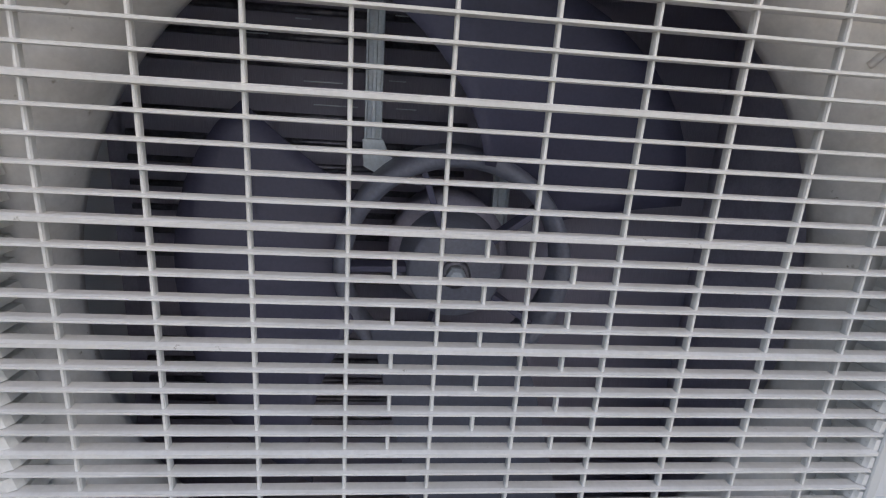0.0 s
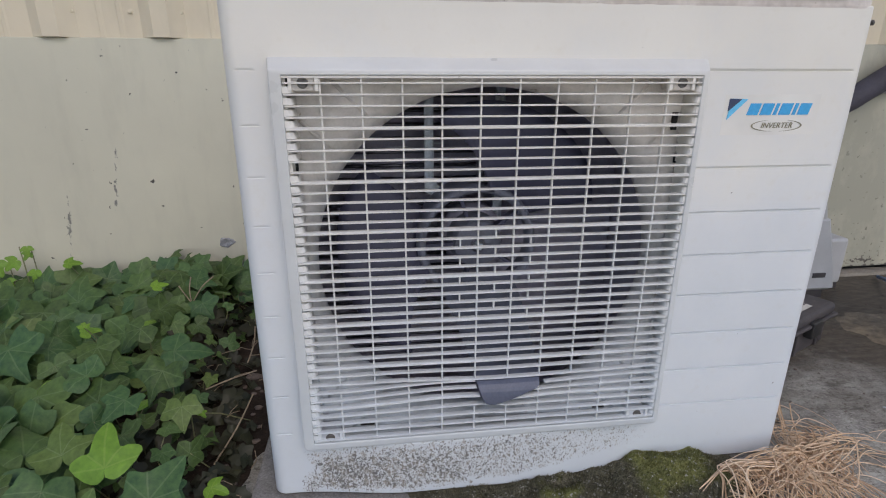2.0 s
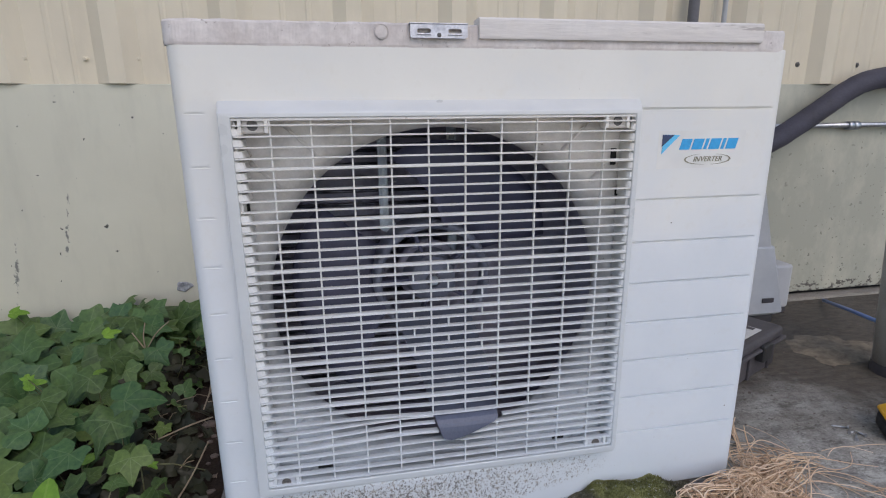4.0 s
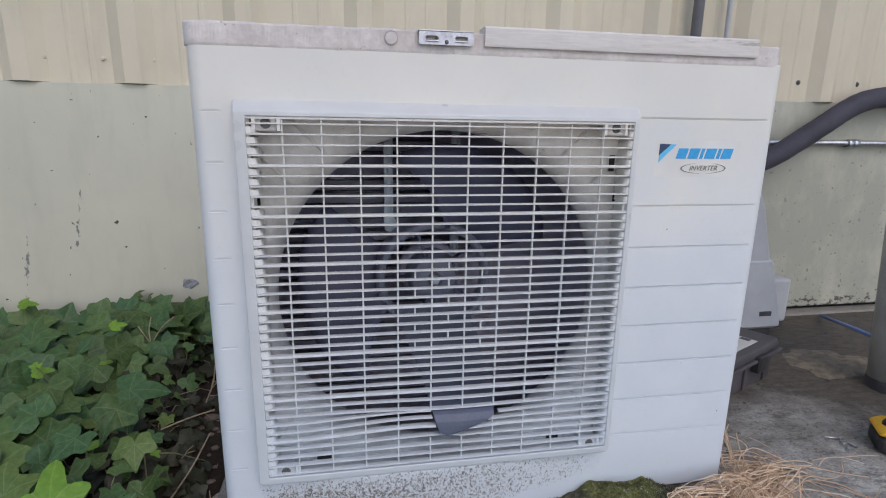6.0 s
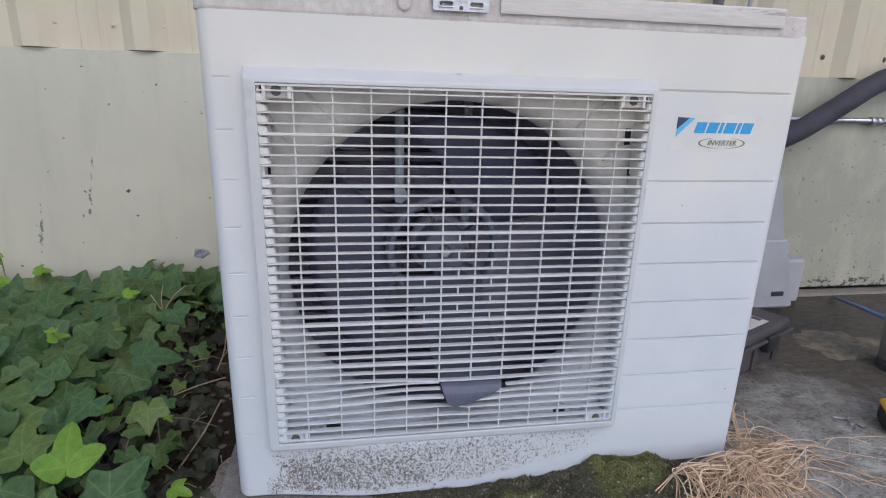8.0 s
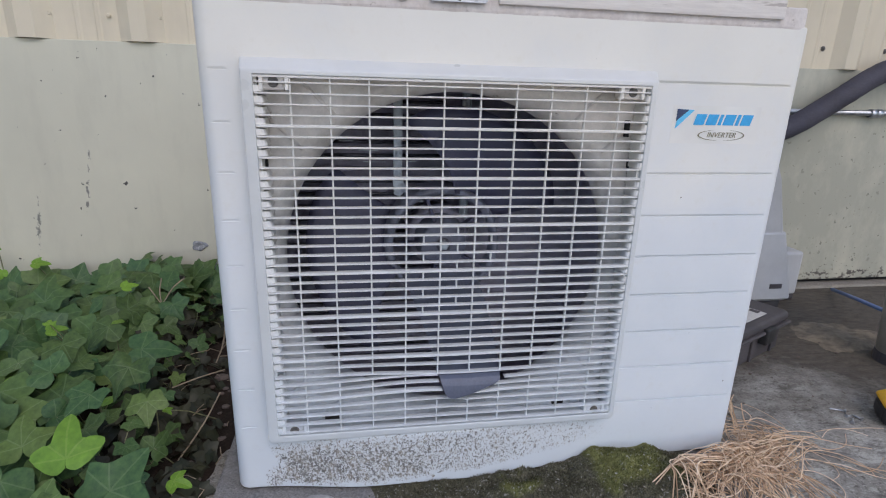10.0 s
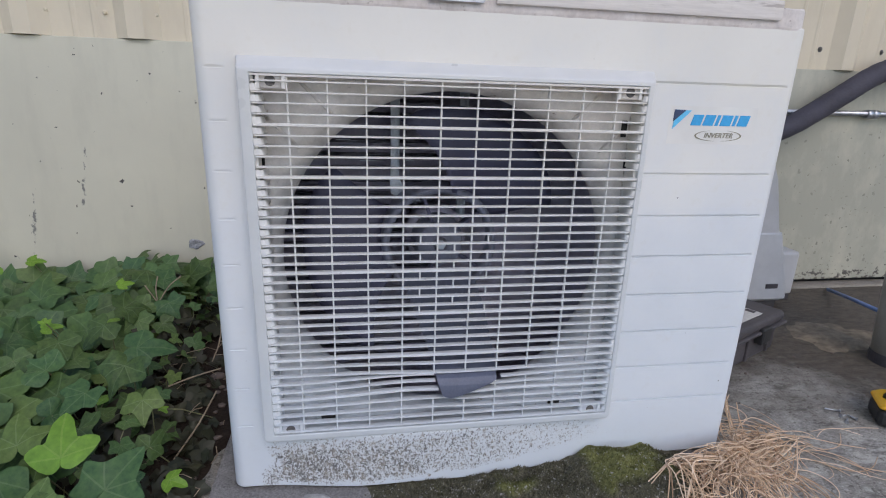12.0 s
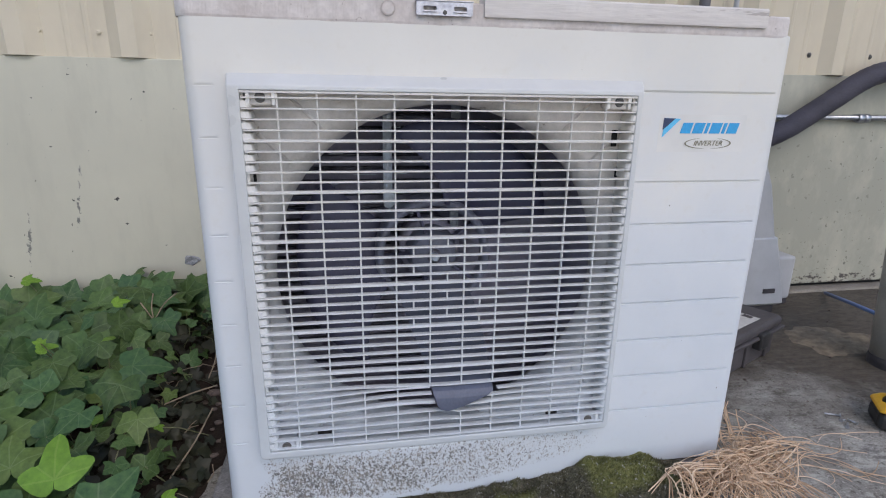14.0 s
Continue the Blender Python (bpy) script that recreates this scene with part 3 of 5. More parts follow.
# pipes on the wall
c = thing("conduit", (1.2, YWALL - 0.020, 0.623), "thin galvanised conduit fixed along the wall panel", "conduit")
part("tube", tube([(-0.2, -0.02, 0), (1.8, -0.02, 0.004)], 0.0095, 12), M_GALV, c, smooth=True)
for cx in (0.505, 0.530):
    part("clip", lathe([(0.0135, -0.012), (0.016, -0.010), (0.016, 0.010), (0.0135, 0.012)], (0, 0), 14), M_GALV, c, smooth=True).matrix_local = pose(cx, -0.02, 0, 0, 0, 90)
part("clip", box(0.70, 0.716, -0.034, 0.0, -0.015, 0.015, 0.002), M_GALV, c)
c = thing("wall_pipe", (1.019, YWALL - 0.05, 0.0), "dark grey vertical pipe against the ribbed wall", "pipe")
part("tube", tube([(0, 0, 0.05), (0, 0, 2.5)], 0.017, 14), M_PIPE, c, smooth=True)
c = thing("wall_conduit", (1.136, YWALL - 0.045, 0.0), "thin pale vertical conduit against the ribbed wall", "conduit")
part("tube", tube([(0, 0, 0.05), (0, 0, 2.5)], 0.008, 10), M_WHITE, c, smooth=True)
c = thing("insulated_pipe", (1.285, 0.872, 0.562), "dark grey foam insulated pipe bundle running up along the wall", "pipe")
line = smooth_curve([(-0.72, -0.25, -0.33), (-0.45, -0.10, -0.24), (-0.15, 0.0, -0.075), (0.062, 0.0, 0.010), (0.16, 0.0, 0.064), (0.265, 0.0, 0.130), (0.338, 0.0, 0.177), (0.41, 0.0, 0.210), (0.50, 0.0, 0.226), (0.70, 0.0, 0.236), (1.1, 0.0, 0.24)], 7)
part("sleeve", tube(line, 0.036, 16, radii=[0.036 + 0.0016 * nz(i * 0.7, 0) for i in range(len(line))]), M_FOAM, c, smooth=True)

# ---- the outdoor unit ----
PY = 0.024
UX0, UX1, UZ0, UZ1 = -0.343, 0.597, -0.017, 0.7725
OX0, OX1, OZ0, OZ1 = -0.264, 0.318, 0.104, 0.6745
BX0, BX1, BZ0, BZ1 = -0.285, 0.339, 0.083, 0.698
FAN = (0.029, 0.385)
unit = thing("outdoor_unit", (0, 0, 0), "white air conditioner outdoor unit with a broken grille on concrete", "air conditioner")
GROOVES = [0.681, 0.537, 0.465, 0.393, 0.3215, 0.250, 0.178, 0.1065]
NOTCHES = [0.680, 0.608, 0.5365, 0.465, 0.393, 0.3215, 0.250, 0.178, 0.1065]


def corner(d, r):
    return 0.0 if d >= r else r - math.sqrt(max(r * r - (r - d) ** 2, 0.0))


def pressed(d, tail):
    """A pressed line: a slanting upper flank over a short lower lip."""
    return 1 - d / tail if 0 <= d < tail else (1 + d / 0.0006 if -0.0006 < d < 0 else 0.0)


def panel_y(x, z):
    y = PY + corner(x - UX0, 0.022) + corner(UX1 - x, 0.020) + corner(UZ1 - z, 0.004) + corner(z - UZ0, 0.004)
    skirt = ease(-0.31, -0.10, x) * (1 - ease(0.08, 0.31, x)) * (1 - ease(0.086, 0.10, z))
    y -= 0.023 * skirt
    inset = ease(0.339, 0.350, x) * (1 - ease(0.567, 0.579, x))
    if inset:
        for g in GROOVES:
            y += 0.0034 * inset * pressed(z - g, 0.0034)
        y -= 0.0003 * math.sin(math.pi * clamp((z - 0.1065) / 0.0717 % 1.0)) * inset * (0.1065 < z < 0.537)
    inset = ease(-0.329, -0.323, x) * (1 - ease(-0.307, -0.301, x))
    if inset:
        for g in NOTCHES:
            y += 0.0018 * inset * pressed(z - g, 0.0034)
    return y


IX0, IX1, IZ0, IZ1 = BX0 + 0.006, BX1 - 0.013, BZ0 + 0.010, BZ1 - 0.017
xs = {UX0, UX1, IX0, IX1, BX0, BX1, 0.339, 0.342, 0.345, 0.350, 0.567, 0.571, 0.575, 0.579, -0.329, -0.326, -0.323, -0.307, -0.304, -0.301}
for d in (0.0006, 0.002, 0.005, 0.009, 0.014, 0.020, 0.027, 0.036, 0.045):
    xs |= {UX0 + d, UX1 - d}
xs |= set(steps(IX0, IX1, 24)) | set(steps(0.36, 0.56, 8)) | {-0.31, -0.295}
zs = {UZ0, UZ1, IZ0, IZ1, BZ0, BZ1, 0.088, 0.092, 0.096}
for d in (0.0008, 0.003, 0.006, 0.009):
    zs |= {UZ0 + d, UZ1 - d}
for g in GROOVES + NOTCHES:
    zs |= {g - 0.022, g - 0.008, g - 0.0006, g, g + 0.0034, g + 0.008}
zs |= set(steps(0.1065, 0.537, 42)) | {0.60, 0.64, 0.72, 0.745, 0.03, 0.055}


def thin_out(values, gap=0.0005):
    out = []
    for v in sorted(values):
        if not out or v - out[-1] > gap:
            out.append(v)
    return out


xs, zs = thin_out(xs), thin_out(zs)
bm = bmesh.new()
grid = [[bm.verts.new((x, panel_y(x, z), z)) for x in xs] for z in zs]
for j in range(len(zs) - 1):
    for i in range(len(xs) - 1):
        mx, mz = (xs[i] + xs[i + 1]) / 2, (zs[j] + zs[j + 1]) / 2
        if IX0 < mx < IX1 and IZ0 < mz < IZ1:
            continue
        bm.faces.new((grid[j][i], grid[j][i + 1], grid[j + 1][i + 1], grid[j + 1][i]))
loose = [v for v in bm.verts if not v.link_faces]
bmesh.ops.delete(bm, geom=loose, context="VERTS")
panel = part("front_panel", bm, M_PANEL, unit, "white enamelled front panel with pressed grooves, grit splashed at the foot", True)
panel.data.set_sharp_from_angle(angle=radians(17))

# the raised frame round the grille's opening, with rounded corners
def round_rect(x0, x1, z0, z1, r, y, made):
    ring = []
    for cx, cz, a0, r in ((x1 - 0.3 * r, z1 - 0.3 * r, 0, 0.3 * r), (x0 + 0.3 * r, z1 - 0.3 * r, 90, 0.3 * r), (x0 + r, z0 + r, 180, r), (x1 - r, z0 + r, 270, r)):
        for q in range(7):
            a = radians(a0 + 15 * q)
            ring.append(made.verts.new((cx + r * math.cos(a), y, cz + r * math.sin(a))))
    return ring


bm = bmesh.new()
rings = [round_rect(BX0, BX1, BZ0, BZ1, 0.014, PY + 0.002, bm), round_rect(BX0 + 0.0006, BX1 - 0.0006, BZ0 + 0.0008, BZ1 - 0.001, 0.0136, PY - 0.001, bm),
         round_rect(IX0 - 0.0012, IX1 + 0.0012, IZ0 - 0.0012, IZ1 + 0.0012, 0.009, -0.0028, bm), round_rect(IX0, IX1, IZ0, IZ1, 0.008, -0.0036, bm),
         round_rect(IX0 + 0.0015, IX1 - 0.0015, IZ0 + 0.0015, IZ1 - 0.0015, 0.007, -0.004, bm), round_rect(OX0 - 0.001, OX1 + 0.001, OZ0 - 0.001, OZ1 + 0.001, 0.004, -0.004, bm),
         round_rect(OX0, OX1, OZ0, OZ1, 0.003, -0.003, bm), round_rect(OX0, OX1, OZ0, OZ1, 0.003, 0.0338, bm)]
for a, b in zip(rings, rings[1:]):
    for q in range(28):
        bm.faces.new((a[q], a[(q + 1) % 28], b[(q + 1) % 28], b[q]))
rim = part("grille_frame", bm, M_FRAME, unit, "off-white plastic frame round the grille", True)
rim.data.set_sharp_from_angle(angle=radians(32))

part("side_panel", box(UX0, UX0 + 0.004, 0.0455, 0.343, UZ0 + 0.004, UZ1 - 0.006), M_PANEL, unit)
part("side_panel", box(UX1 - 0.004, UX1, 0.0435, 0.343, UZ0 + 0.004, UZ1 - 0.006), M_PANEL, unit)
part("back_panel", box(UX0 + 0.005, UX1 - 0.005, 0.318, 0.324, UZ0 + 0.004, UZ1 - 0.008), M_DARK, unit)
part("base_pan", box(UX0 + 0.02, UX1 - 0.02, 0.04, 0.316, PAD_TOP, 0.012, 0.003), M_DARK, unit)
part("partition", box(0.345, 0.349, 0.05, 0.316, 0.014, UZ1 - 0.01), M_DARK, unit)

# lid, its loose strip, and the steel bracket
def worn_box(x0, x1, y0, y1, z0, z1, n, amount, seed, fy=lambda x: 0.0):
    made = bmesh.new()
    rings = []
    b = 0.003
    for x in steps(x0, x1, n):
        w = [amount * nz(x * 40 + seed, k * 3.1, seed) for k in range(6)]
        o = fy(x)
        rings.append([made.verts.new(p) for p in (
            (x, y0 + 0.0006 + o, z0 + w[0] * 0.25), (x, y0 + o, z0 + b + w[1] * 0.3), (x, y0 + o + abs(w[2]) * 0.8, z1 - b + w[2] * 0.4),
            (x, y0 + b + o, z1 + w[3] * 0.35), (x, y1, z1 + w[4] * 0.35), (x, y1, z0))])
    for a, c in zip(rings, rings[1:]):
        for k in range(6):
            made.faces.new((a[k], a[(k + 1) % 6], c[(k + 1) % 6], c[k]))
    made.faces.new(rings[0][::-1])
    made.faces.new(rings[-1])
    return made


lid_bend = lambda x: corner(x - UX0 + 0.003, 0.024) + corner(UX1 - 0.005 - x, 0.022)
part("lid", worn_box(UX0 - 0.002, UX1 - 0.006, PY - 0.0007, 0.345, 0.768, 0.8000, 220, 0.0046, 2.0, lid_bend), M_LID, unit, "weathered off-white lid with chipped, dirty front lip")
part("lid_strip", worn_box(0.078, 0.536, PY - 0.0065, PY + 0.03, 0.7805, 0.8090, 60, 0.0012, 7.0), M_BATTEN, unit, "cream strip along the front lip of the lid")
def slotted_plate(x0, x1, z0, z1, slots, y0, y1):
    """A sheet metal plate with rounded slots through it."""
    made = bmesh.new()
    loops = [[(x0 + 0.002, z0), (x1 - 0.002, z0), (x1, z0 + 0.002), (x1, z1), (x0, z1), (x0, z0 + 0.002)]]
    for cx, cz, half, r in slots:
        loops.append([(cx + math.copysign(half, math.cos(a)) + r * math.cos(a), cz + r * math.sin(a)) for a in (radians(15 + 30 * q) for q in range(12))])
    edges = []
    for loop in loops:
        ring = [made.verts.new((x, y0, z)) for x, z in loop]
        edges += [made.edges.new((ring[q], ring[(q + 1) % len(ring)])) for q in range(len(ring))]
    bmesh.ops.triangle_fill(made, use_beauty=True, edges=edges)
    solid = bmesh.ops.extrude_face_region(made, geom=made.faces[:])
    bmesh.ops.translate(made, vec=(0, y1 - y0, 0), verts=[g for g in solid["geom"] if isinstance(g, bmesh.types.BMVert)])
    return made


bracket = part("bracket", slotted_plate(-0.024, 0.0545, 0.7722, 0.7895, ((-0.0055, 0.7812, 0.0065, 0.0030), (0.0370, 0.7812, 0.0065, 0.0030)), -0.0080, -0.0052), M_BRACKET, unit, "bent galvanised bracket with two rounded slots")
for cx in (-0.0055, 0.0370):
    part("flange", box(cx - 0.0095, cx + 0.0095, -0.0105, -0.0080, 0.7760, 0.7775, 0.0005), M_BRACKET, bracket)
part("screw", lathe([(0.0, -0.0100), (0.0022, -0.0098), (0.0030, -0.0081)], (0.0155, 0.7762), 10), M_SCREW, bracket)
part("foot", box(-0.025, 0.0555, -0.009, 0.02, 0.7897, 0.7915, 0.0006), M_BRACKET, bracket)
plug = part("plug", lathe([(0.0, -0.0036), (0.0078, -0.0036), (0.0084, -0.0028), (0.0092, -0.0040), (0.0098, -0.0028), (0.0098, 0.002)], (-0.062, 0.780), 24), M_LID, unit)

for ob in (bracket, plug):
    ob.matrix_local = Matrix.Translation((0.004, PY, -0.0165)) @ Matrix.Diagonal((1.031, 1, 1.031, 1))

# the shroud: corner plates and the round mouth
bm = bmesh.new()
N = 128
rings = []
for r, y in ((None, 0.034), (0.3015, 0.034), (0.2955, 0.0352), (0.2885, 0.0395), (0.2820, 0.0465), (0.2770, 0.0550), (0.2740, 0.0640), (0.2730, 0.0740), (0.2730, 0.082), (0.276, 0.082), (0.300, 0.050)):
    ring = []
    for k in range(N):
        a = 2 * math.pi * (k + 0.5) / N
        c, s = math.cos(a), math.sin(a)
        rr = r
        if r is None:
            rr = max(0.3022, min(0.306 / max(abs(c), 1e-6), 0.303 / max(abs(s), 1e-6)))
        ring.append(bm.verts.new((FAN[0] + rr * c, y, FAN[1] + rr * s)))
    rings.append(ring)
for a, b in zip(rings, rings[1:]):
    for k in range(N):
        bm.faces.new((a[k], a[(k + 1) % N], b[(k + 1) % N], b[k]))
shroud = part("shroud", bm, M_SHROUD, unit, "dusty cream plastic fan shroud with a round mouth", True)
# near-black plates on the shroud stand for the shade inside its slots
for sx, sz, w, h in ((0.303, 0.609, 0.009, 0.026), (-0.261, 0.549, 0.010, 0.014), (0.315, 0.553, 0.010, 0.014), (-0.178, 0.1115, 0.024, 0.007), (0.232, 0.1115, 0.022, 0.007)):
    part("slot", box(sx - w / 2, sx + w / 2, 0.0300, 0.0336, sz - h / 2, sz + h / 2, 0.001), M_SLOT, shroud, "near-black plate standing for the shade inside a slot in the shroud")
for cx, cz in ((-0.238, 0.665), (0.291, 0.665), (-0.238, 0.110), (0.291, 0.110)):
    boss = part("screw_boss", box(cx - 0.016, cx + 0.016, 0.003, 0.0335, cz - 0.011, cz + 0.011, 0.004, 3), M_SHROUD, shroud)
    part("screw", lathe([(0.0, 0.0022), (0.0048, 0.0018), (0.0058, 0.0012), (0.0068, 0.0012), (0.0075, 0.0031)], (cx, cz), 14), M_SCREW, boss, smooth=True)
for k, (ang, ln) in enumerate(((45, 0.10), (135, 0.10), (225, 0.10), (315, 0.10))):
    c, s = math.cos(radians(ang)), math.sin(radians(ang))
    px, pz = FAN[0] + 0.318 * c, FAN[1] + 0.318 * s
    for off in (-0.035, 0.035):
        part("rib", tube([(px - off * s - 0.020 * c, 0.0345, pz + off * c - 0.020 * s), (px - off * s + 0.045 * c, 0.0345, pz + off * c + 0.045 * s)], 0.003, 6), M_SHROUD, shroud, smooth=True)

# fan, motor rails and the coil behind
fan = part("fan", lathe([(0.0, 0.150), (0.040, 0.151), (0.043, 0.155), (0.045, 0.185), (0.05, 0.20)], FAN, 40), M_HUB, unit, "dark grey plastic fan with an open ringed hub", True)
part("hub_ring", lathe([(0.094, 0.185), (0.093, 0.158), (0.099, 0.150), (0.106, 0.152), (0.109, 0.165), (0.108, 0.225)], FAN, 56), M_HUB, fan, smooth=True)
part("nut", lathe([(0.0, 0.138), (0.006, 0.138), (0.009, 0.141), (0.009, 0.151)], FAN, 6), M_RAIL, fan)
part("washer", lathe([(0.009, 0.147), (0.0135, 0.1475), (0.0135, 0.1505)], FAN, 20), M_TUBE, fan, smooth=True)
for k in range(5):
    a = radians(90 + 72 * k + 20)
    m = pose(FAN[0], 0.17, FAN[1]) @ Matrix.Rotation(-a, 4, "Y")
    spoke = box(0.040, 0.098, -0.008, 0.012, -0.003, 0.003, 0.001)
    bmesh.ops.transform(spoke, matrix=m, verts=spoke.verts[:])
    part("spoke", spoke, M_FAN, fan)


def blade(start, sweep, r0, r1):
    made = bmesh.new()
    nr, na = 8, 14
    faces = []
    for side in (0, 1):
        g = []
        for i in range(nr + 1):
            row = []
            for j in range(na + 1):
                u, v = i / nr, j / na
                r = r0 + (r1 - r0) * u * (1 - 0.10 * (2 * v - 1) ** 4)
                a = radians(start + sweep * (v - 0.5) * (0.72 + 0.40 * u) + 12 * u)
                y = 0.215 - 0.075 * v - 0.012 * u + 0.0035 * side + 0.008 * math.sin(math.pi * v)
                row.append(made.verts.new((FAN[0] + r * math.cos(a), y, FAN[1] + r * math.sin(a))))
            g.append(row)
        faces.append(g)
        for i in range(nr):
            for j in range(na):
                made.faces.new((g[i][j], g[i + 1][j], g[i + 1][j + 1], g[i][j + 1]))
    f, b = faces
    edge_f = [f[0][j] for j in range(na + 1)] + [f[i][na] for i in range(1, nr + 1)] + [f[nr][j] for j in range(na - 1, -1, -1)] + [f[i][0] for i in range(nr - 1, 0, -1)]
    edge_b = [b[0][j] for j in range(na + 1)] + [b[i][na] for i in range(1, nr + 1)] + [b[nr][j] for j in range(na - 1, -1, -1)] + [b[i][0] for i in range(nr - 1, 0, -1)]
    for k in range(len(edge_f)):
        j = (k + 1) % len(edge_f)
        made.faces.new((edge_f[k], edge_f[j], edge_b[j], edge_b[k]))
    return made


part("blade", blade(50, 84, 0.100, 0.252), M_FAN, fan, smooth=True)
part("blade", blade(180, 84, 0.100, 0.252), M_FAN, fan, smooth=True)

# the third blade is torn loose: it leans out through the grille
bm = bmesh.new()
loose_rows = []
for z, y, x0, x1 in ((0.330, 0.150, -0.045, 0.092), (0.290, 0.115, -0.030, 0.104), (0.250, 0.075, -0.014, 0.110), (0.224, 0.040, -0.004, 0.111), (0.208, 0.014, 0.000, 0.110),
                     (0.201, 0.002, 0.002, 0.1085), (0.196, -0.007, 0.004, 0.107), (0.191, -0.012, 0.0055, 0.106), (0.186, -0.0145, 0.0075, 0.098), (0.178, -0.016, 0.010, 0.078),
                     (0.170, -0.0165, 0.013, 0.058), (0.1655, -0.0165, 0.017, 0.044), (0.1635, -0.0165, 0.023, 0.036)):
    loose_rows.append([(x0 + (x1 - x0) * k / 6, y + 0.006 * (k / 6 - 0.5) ** 2, z) for k in range(7)])
front_v = [[bm.verts.new(p) for p in r] for r in loose_rows]
back_v = [[bm.verts.new((x, y + 0.003, z)) for x, y, z in r] for r in loose_rows]
for g in (front_v, back_v):
    for a, b in zip(g, g[1:]):
        for k in range(6):
            bm.faces.new((a[k], a[k + 1], b[k + 1], b[k]))
ef = front_v[0] + [r[-1] for r in front_v[1:]] + front_v[-1][-2::-1] + [r[0] for r in front_v[-2:0:-1]]
eb = back_v[0] + [r[-1] for r in back_v[1:]] + back_v[-1][-2::-1] + [r[0] for r in back_v[-2:0:-1]]
for k in range(len(ef)):
    j = (k + 1) % len(ef)
    bm.faces.new((ef[k], ef[j], eb[j], eb[k]))
part("torn_blade", bm, M_BLADE_OUT, fan, "blue-grey torn fan blade sticking out through the grille")

for rx, top_y, z_low in ((-0.050, 0.238, 0.482), (0.081, 0.238, 0.40)):
    rail = part("motor_rail", box(rx - 0.0084, rx + 0.0084, top_y, top_y + 0.003, z_low, 0.745, 0.0008), M_RAIL, unit, "galvanised steel motor rail")
    part("flange", box(rx - 0.0084, rx - 0.0060, top_y - 0.007, top_y, z_low, 0.745, 0.0006), M_RAIL, rail)
    part("flange", box(rx + 0.0060, rx + 0.0084, top_y - 0.007, top_y, z_low, 0.745, 0.0006), M_RAIL, rail)
    part("bead", box(rx - 0.002, rx + 0.002, top_y - 0.003, top_y, z_low, 0.745, 0.0006), M_RAIL, rail)
bm = bmesh.new()
foot_pts = [(-0.0598, 0.492), (-0.0402, 0.492), (-0.034, 0.478), (-0.012, 0.462), (0.0, 0.45), (-0.030, 0.452), (-0.058, 0.466)]
a = [bm.verts.new((x, 0.226, z)) for x, z in foot_pts]
b = [bm.verts.new((x, 0.2375, z)) for x, z in foot_pts]
bm.faces.new(a)
bm.faces.new(b)
for k in range(len(a)):
    bm.faces.new((a[k], a[(k + 1) % len(a)], b[(k + 1) % len(a)], b[k]))
part("rail_foot", bm, M_RAIL, unit, "bent steel foot of the motor rail")
part("motor", lathe([(0.0, 0.205), (0.05, 0.206), (0.060, 0.215), (0.060, 0.265), (0.0, 0.268)], FAN, 32), M_DARK, unit, smooth=True)
part("coil", box(UX0 + 0.03, 0.343, 0.300, 0.316, 0.02, 0.74), M_FIN, unit, "dark fin stack of the heat exchanger")
for k in range(26):
    z = 0.06 + k * 0.0262
    part("coil_tube", tube([(UX0 + 0.035, 0.2985, z), (0.05, 0.2985, z)], 0.0038, 6), M_TUBE, unit, smooth=True)

for fx, fz, w in ((-0.165, 0.652, 0.020), (-0.150, 0.628, 0.030), (-0.148, 0.560, 0.028), (-0.125, 0.602, 0.016), (-0.105, 0.542, 0.040), (-0.092, 0.519, 0.046), (-0.030, 0.676, 0.012), (-0.026, 0.612, 0.014), (-0.028, 0.548, 0.018), (-0.018, 0.520, 0.022), (-0.172, 0.585, 0.024)):
    part("bent_fin", box(fx - w / 2, fx + w / 2, 0.2930, 0.2944, fz - 0.0006, fz + 0.0006), M_RAIL, unit)

# ---- the grille ----
PITCH, ROW = 0.054, 0.01464
row_z = lambda k: 0.533 - (k - 10) * ROW
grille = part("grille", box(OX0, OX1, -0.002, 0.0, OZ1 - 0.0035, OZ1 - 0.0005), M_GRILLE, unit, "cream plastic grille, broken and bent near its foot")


def bent(k, x):
    """How far row k is pushed off its place by the torn blade."""
    b = math.exp(-((x - 0.04) / (0.11 if x < 0.04 else 0.24)) ** 2)
    left = ease(-0.25, 0.0, x) if x < 0.05 else 0.0
    right = 1 - ease(0.12, 0.26, x) if x > 0.05 else 0.0
    return {30: -0.0015 * b, 31: -0.0035 * b, 32: -0.0065 * b, 33: 0.0080 * left - 0.004 * right, 34: 0.0100 * left - 0.001 * right, 35: 0.0090 * left + 0.002 * right, 36: 0.0045 * left, 37: 0.002 * left}.get(k, 0.0)


